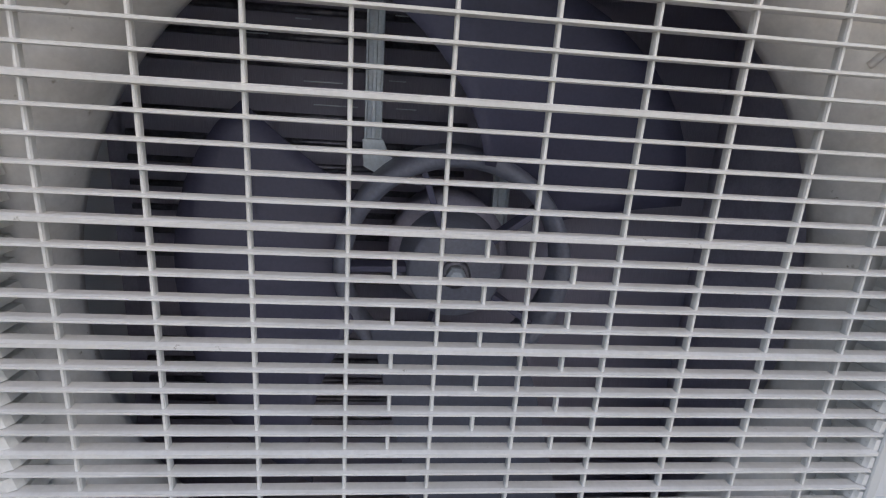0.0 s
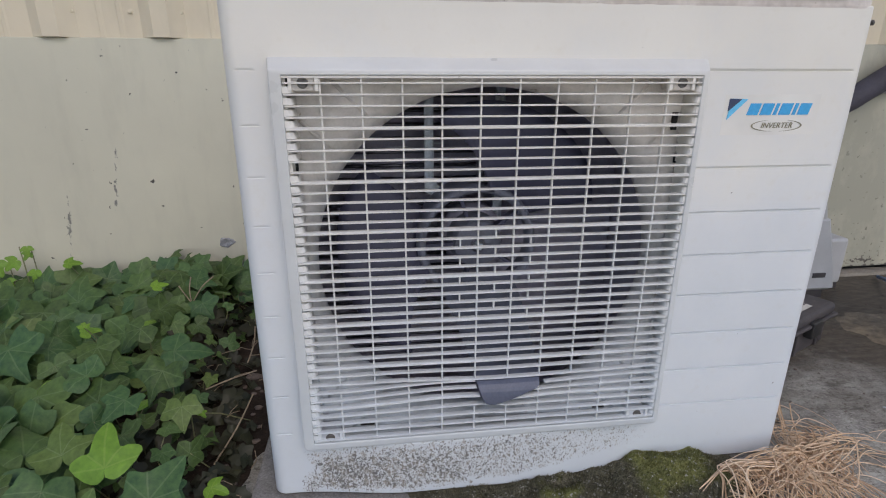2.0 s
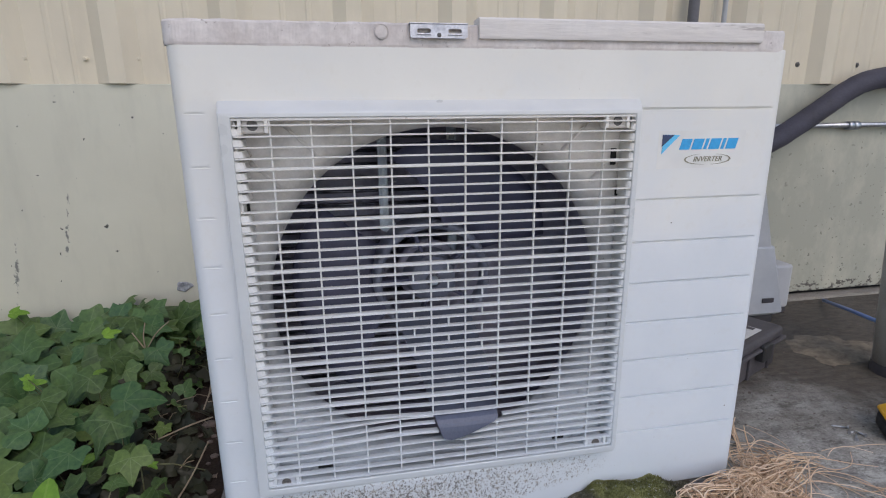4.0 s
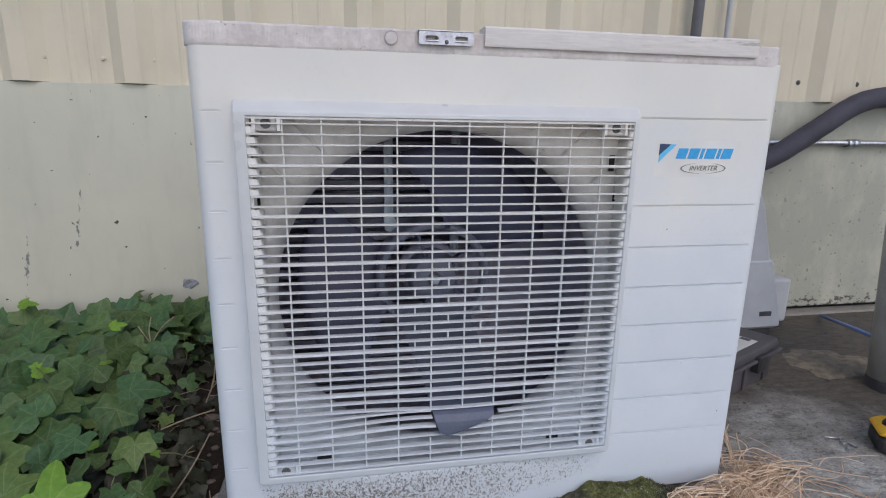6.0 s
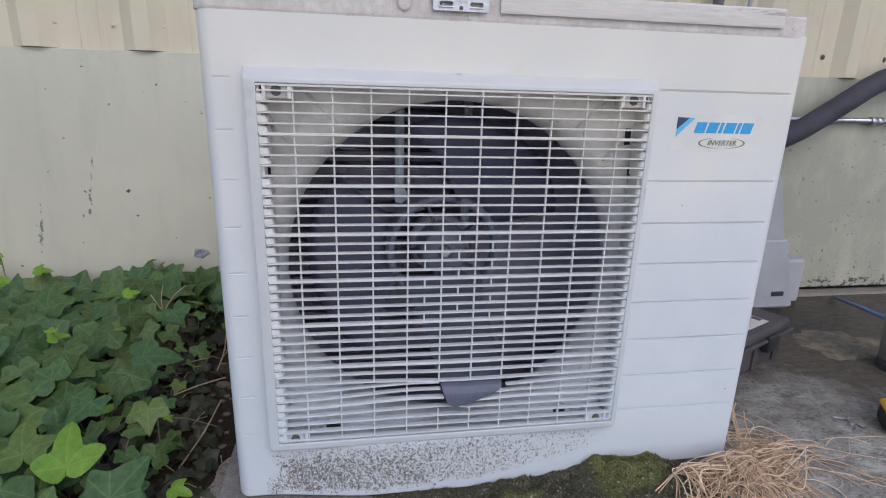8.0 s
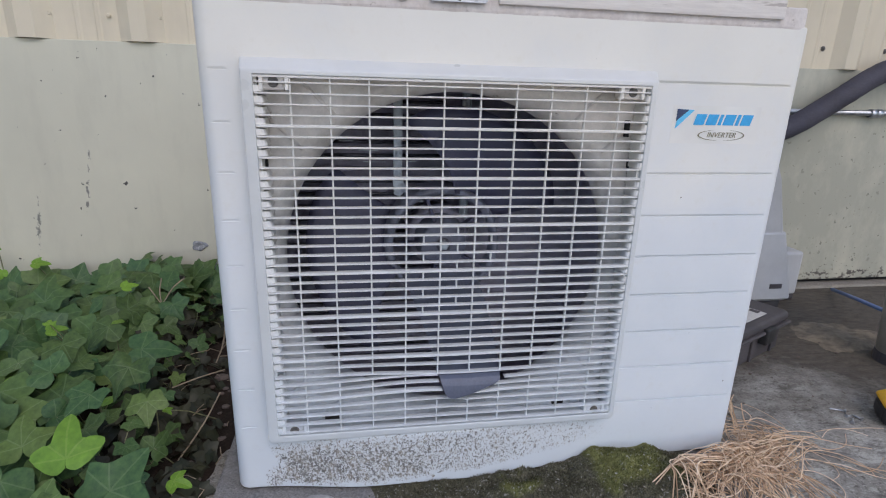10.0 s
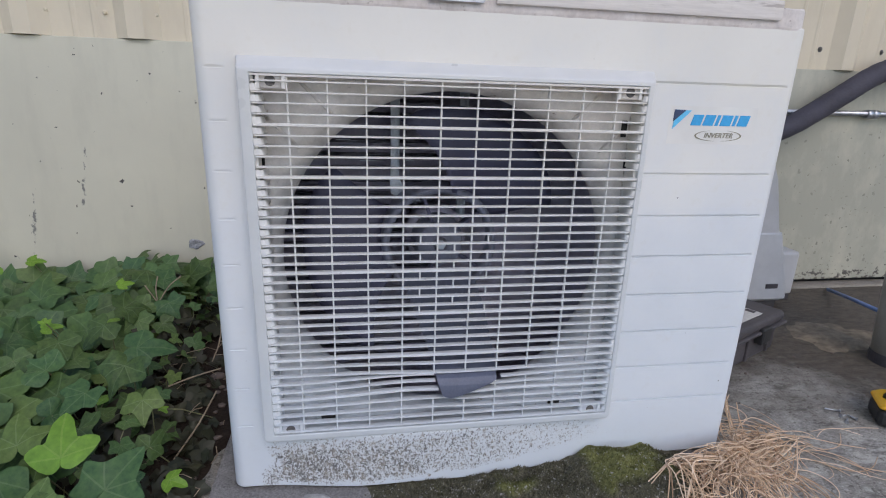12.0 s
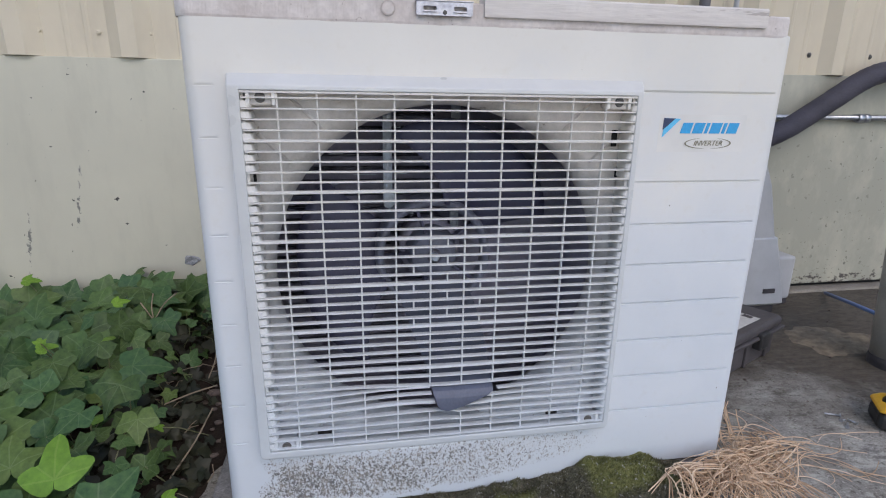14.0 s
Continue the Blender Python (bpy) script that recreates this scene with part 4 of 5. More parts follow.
def slat(k, x0, x1, n):
    thick = 0.0046 if k % 5 == 0 else 0.0026
    deep = 0.0112 if k % 5 == 0 else 0.0094
    y0 = -0.0042 if k % 5 == 0 else -0.0034
    made = bmesh.new()
    rings = []
    for x in steps(x0, x1, n):
        z = row_z(k) + bent(k, x)
        y = y0 - (0.006 * math.exp(-((x - 0.05) / 0.07) ** 2) if 33 <= k <= 35 else 0.0)
        rings.append([made.verts.new(p) for p in ((x, y, z - thick * 0.28), (x, y, z + thick * 0.28), (x, y + deep * 0.25, z + thick / 2), (x, y + deep, z + thick * 0.42), (x, y + deep, z - thick * 0.42), (x, y + deep * 0.25, z - thick / 2))])
    for a, b in zip(rings, rings[1:]):
        for q in range(6):
            made.faces.new((a[q], a[(q + 1) % 6], b[(q + 1) % 6], b[q]))
    made.faces.new(rings[0][::-1])
    made.faces.new(rings[-1])
    return made


CUT = {33: (-0.001, 0.116), 34: (0.002, 0.098), 35: (0.008, 0.060)}
for k in range(1, 40):
    if k in CUT:
        part("slat", slat(k, OX0 + 0.001, CUT[k][0], 10), M_GRILLE, grille)
        part("slat", slat(k, CUT[k][1], OX1 - 0.001, 8), M_GRILLE, grille)
    else:
        part("slat", slat(k, OX0 + 0.001, OX1 - 0.001, 24 if 30 <= k <= 37 else 1), M_GRILLE, grille)


def wire(x, z0, z1, w=0.0027):
    made = bmesh.new()
    pr = [(x - w / 2, 0.0009), (x - w * 0.28, -0.0004), (x + w * 0.28, -0.0004), (x + w / 2, 0.0009), (x + w * 0.4, 0.0050), (x - w * 0.4, 0.0050)]
    a = [made.verts.new((px, py, z0)) for px, py in pr]
    b = [made.verts.new((px, py, z1)) for px, py in pr]
    for q in range(6):
        made.faces.new((a[q], a[(q + 1) % 6], b[(q + 1) % 6], b[q]))
    made.faces.new(a[::-1])
    made.faces.new(b)
    return made


for c in range(0, 10):
    x = (c - 4) * PITCH
    part("wire", wire(x, row_z(32) + bent(32, x), OZ1 - 0.004), M_GRILLE, grille)
    if c not in (4, 5):
        part("wire", wire(x, row_z(39.4), row_z(33) + bent(33, x)), M_GRILLE, grille)
    else:
        part("wire", wire(x, row_z(39.4), row_z(36)), M_GRILLE, grille)
for k in range(15, 25):
    for c in ((4.5,) if k % 2 else (3.5, 5.5)):
        part("wire", wire((c - 4) * PITCH, row_z(k + 1), row_z(k)), M_GRILLE, grille)
for side, sx in ((1, OX0), (-1, OX1)):
    part("side_rail", box(min(sx, sx + side * 0.004), max(sx, sx + side * 0.004), 0.004, 0.033, OZ0, OZ1), M_GRILLE, grille)
    tooth = bpy.data.meshes.new("tooth")
    bm = bmesh.new()
    wide = 1.0 if side > 0 else 0.5
    pts = [(0.0, -0.0022), (0.007 * wide, -0.0018), (0.0115 * wide, 0.001), (0.0135 * wide, 0.006), (0.0135 * wide, 0.032), (0.0, 0.032)]
    low = [bm.verts.new((side * u, v, -0.0128)) for u, v in pts]
    top = [bm.verts.new((side * u * 0.80, v, -0.0042)) for u, v in pts]
    for q in range(6):
        bm.faces.new((low[q], low[(q + 1) % 6], top[(q + 1) % 6], top[q]))
    bm.faces.new(low[::-1])
    bm.faces.new(top)
    bmesh.ops.recalc_face_normals(bm, faces=bm.faces[:])
    bm.to_mesh(tooth)
    bm.free()
    tooth.materials.append(M_GRILLE)
    for k in range(1, 39):
        if (side, k) in ((1, 8), (1, 31), (-1, 9)):
            continue
        part_of("tooth", tooth, None, grille).location = (sx, 0, row_z(k))
for cx in (-0.254, -0.220, 0.272, 0.306):
    part("clip", box(cx - 0.0025, cx + 0.0025, -0.0015, 0.008, OZ1 - 0.020, OZ1 - 0.002, 0.0008), M_GRILLE, grille)
    part("clip", box(cx - 0.0025, cx + 0.0025, -0.0015, 0.008, OZ0 + 0.001, OZ0 + 0.018, 0.0008), M_GRILLE, grille)

# ---- the badge ----
def flat(points, y0, y1):
    made = bmesh.new()
    a = [made.verts.new((x, y0, z)) for x, z in points]
    b = [made.verts.new((x, y1, z)) for x, z in points]
    made.faces.new(a)
    made.faces.new(b[::-1])
    for q in range(len(a)):
        made.faces.new((a[q], a[(q + 1) % len(a)], b[(q + 1) % len(a)], b[q]))
    return made


badge = part("badge", box(0.360, 0.512, -0.0002, 0.0012, 0.590, 0.648), M_BADGE, unit, "pale badge with a blue emblem and small print")
part("emblem", flat([(0.370, 0.6425), (0.3955, 0.6415), (0.366, 0.6125)], -0.0012, -0.0002), M_CYAN, badge)
part("emblem", flat([(0.3665, 0.6425), (0.386, 0.6418), (0.3662, 0.6245)], -0.0015, -0.0002), M_NAVY, badge)
sl = 0.0045
bx = 0.3965
for w in (0.0185, 0.0190, 0.0065, 0.0195, 0.0065, 0.0190):
    part("lettering_bar", flat([(bx, 0.6190), (bx + w - 0.0012, 0.6190), (bx + w - 0.0012 + sl, 0.6355), (bx + sl, 0.6355)], -0.0012, -0.0002), M_BLUE, badge)
    bx += w + 0.0022
font = bpy.data.curves.new("lettering", "FONT")
font.body, font.size, font.extrude, font.shear = "INVERTER", 0.0115, 0.0003, 0.25
font.align_x, font.align_y = "CENTER", "CENTER"
tmp = bpy.data.objects.new("lettering", font)
word = bpy.data.meshes.new_from_object(tmp)
bpy.data.objects.remove(tmp)
word.materials.clear()
word.transform(Matrix.Translation((0.448, -0.0009, 0.6035)) @ Matrix.Rotation(radians(90), 4, "X"))
part_of("lettering", word, M_INK, badge)
for s0, s1 in ((112, 262), (-82, 68)):
    arc = bmesh.new()
    inner, outer = [], []
    for q in range(25):
        a = radians(s0 + (s1 - s0) * q / 24)
        w = 0.0012 * math.sin(math.pi * q / 24) + 0.0002
        for lst, rr in ((inner, -w), (outer, w)):
            lst.append(arc.verts.new((0.448 + (0.040 + rr) * math.cos(a), -0.0009, 0.6035 + (0.0085 + rr * 0.6) * math.sin(a))))
    for q in range(24):
        arc.faces.new((inner[q], inner[q + 1], outer[q + 1], outer[q]))
    part("swoosh", arc, M_INK, badge)

badge.matrix_local = Matrix.Translation((0.004, PY, -0.0205)) @ Matrix.Diagonal((1.031, 1, 1.031, 1))

# ---- things on the yard ----
tb = thing("tool_case", (1.075, 0.438, GROUND), "dusty black plastic tool case lying on the concrete", "tool case")
tb.rotation_euler = (0, 0, radians(26))
part("body", box(-0.40, 0.022, 0.012, 0.19, 0.0, 0.085, 0.008), M_CASE, tb)
for lx in (-0.36, -0.24, -0.15, -0.03):
    part("rib", box(lx - 0.006, lx + 0.006, 0.006, 0.0125, 0.004, 0.078, 0.002), M_CASE, tb)
lid_bm = box(-0.42, 0.034, 0.0, 0.20, 0.086, 0.120, 0.014, 3)
part("lid", lid_bm, M_CASE, tb, "grey-black lid with a raised rim")
part("rim", box(-0.425, 0.041, -0.006, 0.206, 0.080, 0.090, 0.004), M_CASE, tb)
for lx in (-0.09, -0.30):
    part("latch", box(lx - 0.025, lx + 0.025, -0.012, 0.012, 0.050, 0.098, 0.004), M_BLACK, tb)
plate = part("label_plate", box(-0.20, -0.058, 0.025, 0.085, 0.1205, 0.1225, 0.0008), M_LABEL, tb, "pale paper label")
part("print", box(-0.082, -0.064, 0.040, 0.066, 0.1228, 0.1236), M_CASE, plate)

wh = thing("plastic_housing", (1.19, 0.765, GROUND), "tall tapered white plastic housing standing by the wall", "housing")
bm = bmesh.new()
lv = []
for z, x0, x1, y0, y1 in ((0.27, -0.17, 0.115, -0.03, 0.10), (0.45, -0.17, 0.075, -0.02, 0.10), (0.60, -0.17, 0.022, 0.0, 0.10), (0.72, -0.16, -0.03, 0.02, 0.10)):
    lv.append([bm.verts.new(p) for p in ((x0, y0, z), (x1 - 0.02, y0, z), (x1, y0 + 0.02, z), (x1, y1, z), (x0, y1, z))])
for a, b in zip(lv, lv[1:]):
    for q in range(5):
        bm.faces.new((a[q], a[(q + 1) % 5], b[(q + 1) % 5], b[q]))
bm.faces.new(lv[0][::-1])
bm.faces.new(lv[-1])
part("cover", bm, M_GREYBOX, wh, "greyer upper cover")
bm = bmesh.new()
lv = []
for z, x0, x1, y0, y1 in ((0.035, -0.15, 0.155, -0.045, 0.11), (0.045, -0.165, 0.170, -0.055, 0.115), (0.15, -0.17, 0.150, -0.045, 0.112), (0.27, -0.17, 0.122, -0.035, 0.11), (0.275, -0.165, 0.112, -0.03, 0.105)):
    lv.append([bm.verts.new(p) for p in ((x0, y0, z), (x1 - 0.02, y0, z), (x1, y0 + 0.02, z), (x1, y1, z), (x0, y1, z))])
for a, b in zip(lv, lv[1:]):
    for q in range(5):
        bm.faces.new((a[q], a[(q + 1) % 5], b[(q + 1) % 5], b[q]))
bm.faces.new(lv[0][::-1])
bm.faces.new(lv[-1])
part("body", bm, M_WHITE, wh)
part("vent", box(0.07, 0.115, -0.0545, -0.046, 0.082, 0.098, 0.001), M_CASE, wh, "small dark vent")
# near-black block drawn for the shade under the housing
part("foot", box(-0.14, 0.14, -0.03, 0.10, 0.0, 0.0345), M_CASE, wh)
wb = thing("plastic_box", (1.405, 0.795, GROUND), "small white plastic box on the concrete by the wall", "box")
part("body", box(-0.05, 0.045, 0.0, 0.09, 0.022, 0.185, 0.010), M_WHITE, wb)
part("foot", box(-0.04, 0.04, 0.006, 0.085, 0.0, 0.0215), M_CASE, wb)

po = thing("post", (1.381, 0.336, GROUND), "weathered grey round post with a dark foot strap on the concrete", "post")
po.rotation_euler = (radians(-2.7), radians(-2.2), 0)
part("shaft", tube([(0, 0, 0.001), (0, 0, 0.5), (0, 0, 1.3)], 0.060, 28), M_POST, po, smooth=True)
part("shoe", tube([(0, 0, 0.0), (0, 0, 0.020), (0, 0, 0.032)], 0.064, 28, radii=[0.064, 0.0635, 0.061]), M_CASE, po, "dark ring at the foot of the post")
strap = part("strap", box(-0.012, 0.016, -0.0645, -0.059, 0.033, 0.20, 0.002), M_CASE, po, "dark strap up the post")
strap.rotation_euler = (0, 0, radians(-44))
part("bolt", lathe([(0.0, -0.070), (0.006, -0.070), (0.007, -0.0646)], (0.002, 0.165), 8), M_GALV, strap)

rod = thing("rod", (1.668, 0.856, -0.031), "blue plastic rod leaning across the yard", "rod")
part("shaft", tube([(0, 0, 0), (-0.15, -0.238, 0.060), (-0.33, -0.526, 0.128)], 0.0062, 10), M_ROD, rod, smooth=True)

dr = thing("power_drill", (1.106, 0.080, GROUND), "yellow and black cordless drill lying on the concrete", "drill")
dr.rotation_euler = (0, 0, radians(-34))
dr.scale = (1, 1, 0.62)
part("battery", box(-0.058, 0.075, -0.045, 0.045, 0.0, 0.066, 0.016, 3), M_BLACK, dr, "black battery pack")
wedge = flat([(-0.061, 0.067), (0.085, 0.067), (0.085, 0.098), (0.030, 0.096), (-0.012, 0.090), (-0.036, 0.098), (-0.058, 0.080)], -0.042, 0.042)
bmesh.ops.bevel(wedge, geom=wedge.edges[:], offset=0.008, segments=2, affect="EDGES", profile=0.5)
foot = part("foot", wedge, M_YELLOW, dr)
part("label_plate", box(-0.010, 0.060, -0.0432, -0.0422, 0.072, 0.088, 0.0004), M_BLACK, foot, "black label plate on the yellow housing")
part("handle", tube([(-0.016, 0, 0.076), (-0.006, 0, 0.115), (0.035, 0, 0.15), (0.085, 0, 0.17)], 0.03, 16, radii=[0.034, 0.029, 0.024, 0.024]), M_BLACK, dr, smooth=True)
part("body", box(0.03, 0.22, -0.032, 0.032, 0.145, 0.205, 0.018, 3), M_YELLOW, dr)
part("chuck", tube([(0.21, 0, 0.175), (0.25, 0, 0.175), (0.29, 0, 0.175)], 0.02, 14, radii=[0.024, 0.022, 0.012]), M_BLACK, dr, smooth=True)

# dry mortar crumbs spilt on the yard
bm = sheet(steps(1.20, 1.52, 44), steps(0.38, 0.63, 36), lambda x, y: GROUND - 0.004 + 0.0125 * clamp(1.25 - ((x - 1.36) / 0.15) ** 2 - ((y - 0.50) / 0.10) ** 2 + 0.9 * nz(x, y, 2, 14)) + 0.002 * nz(x, y, 9, 60))
tagged(part("mortar_patch", bm, M_SAND, smooth=True), "yellowish patch of dry mortar spilt on the concrete", "mortar", kind="stuff")
rng = random.Random(11)
bm = bmesh.new()
for q in range(170):
    x, y = rng.uniform(0.45, 1.9), rng.uniform(-0.25, 0.9)
    if x < 0.62 and y > -0.12:
        continue
    r = rng.uniform(0.0015, 0.005)
    ico = bmesh.ops.create_icosphere(bm, subdivisions=1, radius=r)
    for v in ico["verts"]:
        v.co = Vector((v.co.x * rng.uniform(0.8, 1.4), v.co.y, v.co.z * 0.6)) + Vector((x, y, GROUND + 0.002))
tagged(part("gravel", bm, M_PEBBLE), "scattered small brown-grey stones on the concrete", "gravel", kind="stuff")

lump = bmesh.new()
bmesh.ops.create_icosphere(lump, subdivisions=3, radius=1.0)
for v in lump.verts:
    k = 1 + 0.25 * nz(v.co.x, v.co.y, v.co.z, 2.3)
    v.co = Vector((v.co.x * 0.026 * k, v.co.y * 0.014 * k, max(v.co.z, -0.25) * 0.008 * k)) + Vector((0, 0, 0.002 * nz(v.co.x, v.co.y, v.co.z, 9)))
lump_ob = tagged(part("mortar_lump", lump, M_MORTAR, smooth=True), "pale lump of set mortar on the pad under the unit", "mortar")
lump_ob.location = (-0.205, -0.018, PAD_TOP + 0.003)
rng = random.Random(31)
for q in range(34):
    pebble = bmesh.new()
    bmesh.ops.create_icosphere(pebble, subdivisions=2, radius=1.0)
    r = rng.uniform(0.003, 0.008) * (1.8 if q % 9 == 0 else 1.0)
    seed = rng.uniform(0, 50)
    for v in pebble.verts:
        k = 1 + 0.3 * nz(v.co.x + seed, v.co.y, v.co.z, 1.6)
        v.co = Vector((v.co.x * r * 1.3 * k, v.co.y * r * k, v.co.z * r * 0.7 * k))
    x, y = rng.uniform(-0.48, -0.40), rng.uniform(-0.05, 0.55)
    tagged(part("pebble", pebble, M_PEBBLE, smooth=True), "small brown-grey pebble lying on the soil", "pebble", "pebbles on the soil").location = (x, y, soil_height(x, y) + 0.3 * r)

# ---- moss along the foot ----
def moss_top(x, y):
    big = 0.028 * ease(0.252, 0.315, x) * (1 - ease(0.405, 0.480, x)) * math.exp(-((y + 0.004) / 0.055) ** 2)
    lowm = 0.017 * ease(-0.16, 0.0, x) * (1 - ease(0.46, 0.54, x)) * ease(-0.115, -0.07, y) * (1.0 + 0.8 * nz(x, y, 8, 11))
    return PAD_TOP - 0.003 + big * (0.9 + 0.12 * nz(x, y, 4, 30)) + lowm * (0.8 + 0.5 * nz(x, y, 4, 30)) + 0.003 * nz(x, y, 6, 80)


bm = sheet(steps(-0.16, 0.56, 150), steps(-0.125, 0.03, 40), moss_top)
tagged(part("moss", bm, M_MOSS, smooth=True), "olive green moss cushion growing along the foot of the unit", "moss", kind="stuff")
rng = random.Random(5)
verts, faces = [], []
for q in range(16000):
    x, y = rng.uniform(-0.15, 0.55), rng.uniform(-0.12, 0.02)
    z = moss_top(x, y)
    if z < PAD_TOP + 0.001:
        continue
    h, w = rng.uniform(0.002, 0.0065), rng.uniform(0.0008, 0.0018)
    a = rng.uniform(0, 6.28)
    lean = Vector((rng.uniform(-0.5, 0.5), rng.uniform(-0.6, 0.2), 1)) * h
    n = len(verts)
    verts += [(x + w * math.cos(a), y + w * math.sin(a), z - 0.001), (x - w * math.cos(a), y - w * math.sin(a), z - 0.001), (x + w * math.sin(a), y - w * math.cos(a), z - 0.001), (x + lean.x, y + lean.y, z + lean.z)]
    faces += [(n, n + 1, n + 3), (n + 1, n + 2, n + 3), (n + 2, n, n + 3)]
me = bpy.data.meshes.new("moss_tufts")
me.from_pydata(verts, [], faces)
tagged(part_of("moss_tufts", me, M_MOSS), "fine green moss tufts", "moss", kind="stuff")

rng = random.Random(14)
bm = bmesh.new()
for q in range(420):
    x, y = rng.uniform(-0.20, 0.52), rng.uniform(-0.125, -0.015)
    z = moss_top(x, y) if x > -0.15 else PAD_TOP
    if z > PAD_TOP + 0.016:
        continue
    r = rng.uniform(0.0006, 0.0018) * (2.2 if q % 60 == 0 else 1.0)
    ico = bmesh.ops.create_icosphere(bm, subdivisions=1, radius=r)
    for v in ico["verts"]:
        v.co = Vector((v.co.x * rng.uniform(0.8, 1.5), v.co.y * rng.uniform(0.8, 1.3), v.co.z * 0.7)) + Vector((x, y, max(z, PAD_TOP) + 0.3 * r))
tagged(part("gravel", bm, M_STONE), "pale grit and small stones among the moss", "gravel", kind="stuff")

# bits of bright metal dropped on the yard
for x, y, ln, turn_by in ((0.996, 0.137, 0.030, 150), (0.975, 0.095, 0.024, 40), (1.008, 0.104, 0.020, 100), (0.985, 0.118, 0.016, 10)):
    scrap = thing("metal_screw", (x, y, GROUND + 0.006), "small bright metal screw dropped on the concrete", "screw", "screws on the yard")
    scrap.rotation_euler = (0, 0, radians(turn_by))
    part("shank", tube([(0, 0, -0.002), (ln * 0.9, 0, -0.003), (ln, 0, -0.003)], 0.002, 8, radii=[0.0022, 0.0020, 0.0004]), M_GALV, scrap, smooth=True)
    part("head", tube([(-0.003, 0, -0.001), (0.0, 0, -0.001)], 0.0045, 10, radii=[0.0045, 0.0025]), M_GALV, scrap)

# ---- dry straw ----
rng = random.Random(21)
heap_thing = thing("straw_heap", (0.6, 0.0, GROUND), "tangled heap of pale dry straw at the corner of the unit", "straw")
HEAP = Vector(heap_thing.location)


def straw(points, r):
    line = [p - HEAP for p in smooth_curve(points, 4)]
    n, r = len(line), 0.92 * r
    part("straw", tube(line, r, 5, radii=[r * (0.55 + 0.45 * math.sin(math.pi * (0.12 + 0.8 * i / n))) for i in range(n)], cap=False), M_STRAW, heap_thing, smooth=True)


def heap(x, y):
    return GROUND + 0.003 + 0.050 * math.exp(-((x - 0.57) / 0.11) ** 2 - ((y + 0.03) / 0.08) ** 2) + 0.030 * math.exp(-((x - 0.70) / 0.10) ** 2 - ((y - 0.06) / 0.07) ** 2)


def clear_of_unit(x, y):
    if x < 0.620 and y > -0.008:
        y = -0.008 - 0.02 * rng.random()
    return x, y


def footing(x, y):
    return (PAD_TOP if x < 0.606 and y > -0.122 else GROUND) + 0.003


# long stalks that arch from the knot on the yard over the heap to its loose ends
for q in range(125):
    kx, ky = 0.755 + rng.gauss(0, 0.040), 0.040 + rng.gauss(0, 0.016)
    ex, ey = rng.uniform(0.43, 0.64), -0.058 + rng.gauss(0, 0.024)
    bulge, high = rng.gauss(0.010, 0.028), 0.004 + 0.050 * rng.random() ** 1.4
    s0, s1 = max(0.0, rng.gauss(0.05, 0.15)), min(1.0, rng.uniform(0.75, 1.25))
    hook = rng.gauss(0.0, 0.035)
    wave, phase, turns = rng.uniform(0.002, 0.013), rng.uniform(0, 6.28), rng.uniform(5, 13)
    pts = []
    for i in range(9):
        u = s0 + (s1 - s0) * i / 8
        x = kx + (ex - kx) * u + wave * math.cos(1.3 * turns * u + phase)
        y = ky + (ey - ky) * u + bulge * math.sin(math.pi * u) + hook * max(0.0, u - 0.7) * 3 + wave * math.sin(turns * u + phase)
        x, y = clear_of_unit(x, y)
        pts.append((x, y, footing(x, y) + high * math.sin(math.pi * min(1.0, 0.06 + 0.92 * u ** 0.8)) + rng.uniform(0, 0.003)))
    straw(pts, rng.uniform(0.0006, 0.0015))
# coiled stalks between them
for q in range(150):
    u = rng.random()
    x, y = 0.49 + 0.25 * u + rng.gauss(0, 0.02), -0.065 + 0.10 * u + rng.gauss(0, 0.028)
    ang, turn_by, ln = rng.gauss(0.3, 0.9), rng.choice((-1, 1)) * rng.uniform(2.5, 7.0), rng.uniform(0.12, 0.30)
    level = rng.random()
    x, y = x - 0.4 * ln * math.cos(ang), y - 0.4 * ln * math.sin(ang)
    pts = []
    for i in range(9):
        x, y = clear_of_unit(x, y)
        pts.append((x, y, footing(x, y) + (heap(x, y) - GROUND) * level))
        x += ln / 8 * math.cos(ang)
        y += ln / 8 * math.sin(ang)
        ang += turn_by / 8 + rng.gauss(0, 0.10)
    straw(pts, rng.uniform(0.0006, 0.0013))
# single stalks trailing over the yard
for q in range(9):
    x, y = rng.uniform(0.72, 0.86), rng.uniform(-0.02, 0.08)
    ang, ln = rng.gauss(-0.30, 0.25), rng.uniform(0.06, 0.17)
    bow = rng.gauss(0, 0.02)
    straw([(x + ln * i / 4 * math.cos(ang), y + ln * i / 4 * math.sin(ang) + bow * math.sin(math.pi * i / 4), GROUND + 0.004 + rng.uniform(0, 0.006)) for i in range(5)], rng.uniform(0.0006, 0.0012))
# ends that fall forward over the edge of the pad
for q in range(16):
    x, y = rng.uniform(0.42, 0.52), rng.uniform(-0.06, -0.03)
    ang, ln = rng.uniform(3.4, 5.3), rng.uniform(0.06, 0.13)
    straw([(x + 0.06, y, PAD_TOP + 0.040), (x, y, PAD_TOP + 0.046), (x + 0.35 * ln * math.cos(ang), y + 0.35 * ln * math.sin(ang), PAD_TOP + rng.uniform(0.034, 0.050)), (x + 0.75 * ln * math.cos(ang), y + 0.75 * ln * math.sin(ang), PAD_TOP + 0.022), (x + ln * math.cos(ang), y + ln * math.sin(ang), footing(x + ln * math.cos(ang), y + ln * math.sin(ang)))], rng.uniform(0.0009, 0.0016))
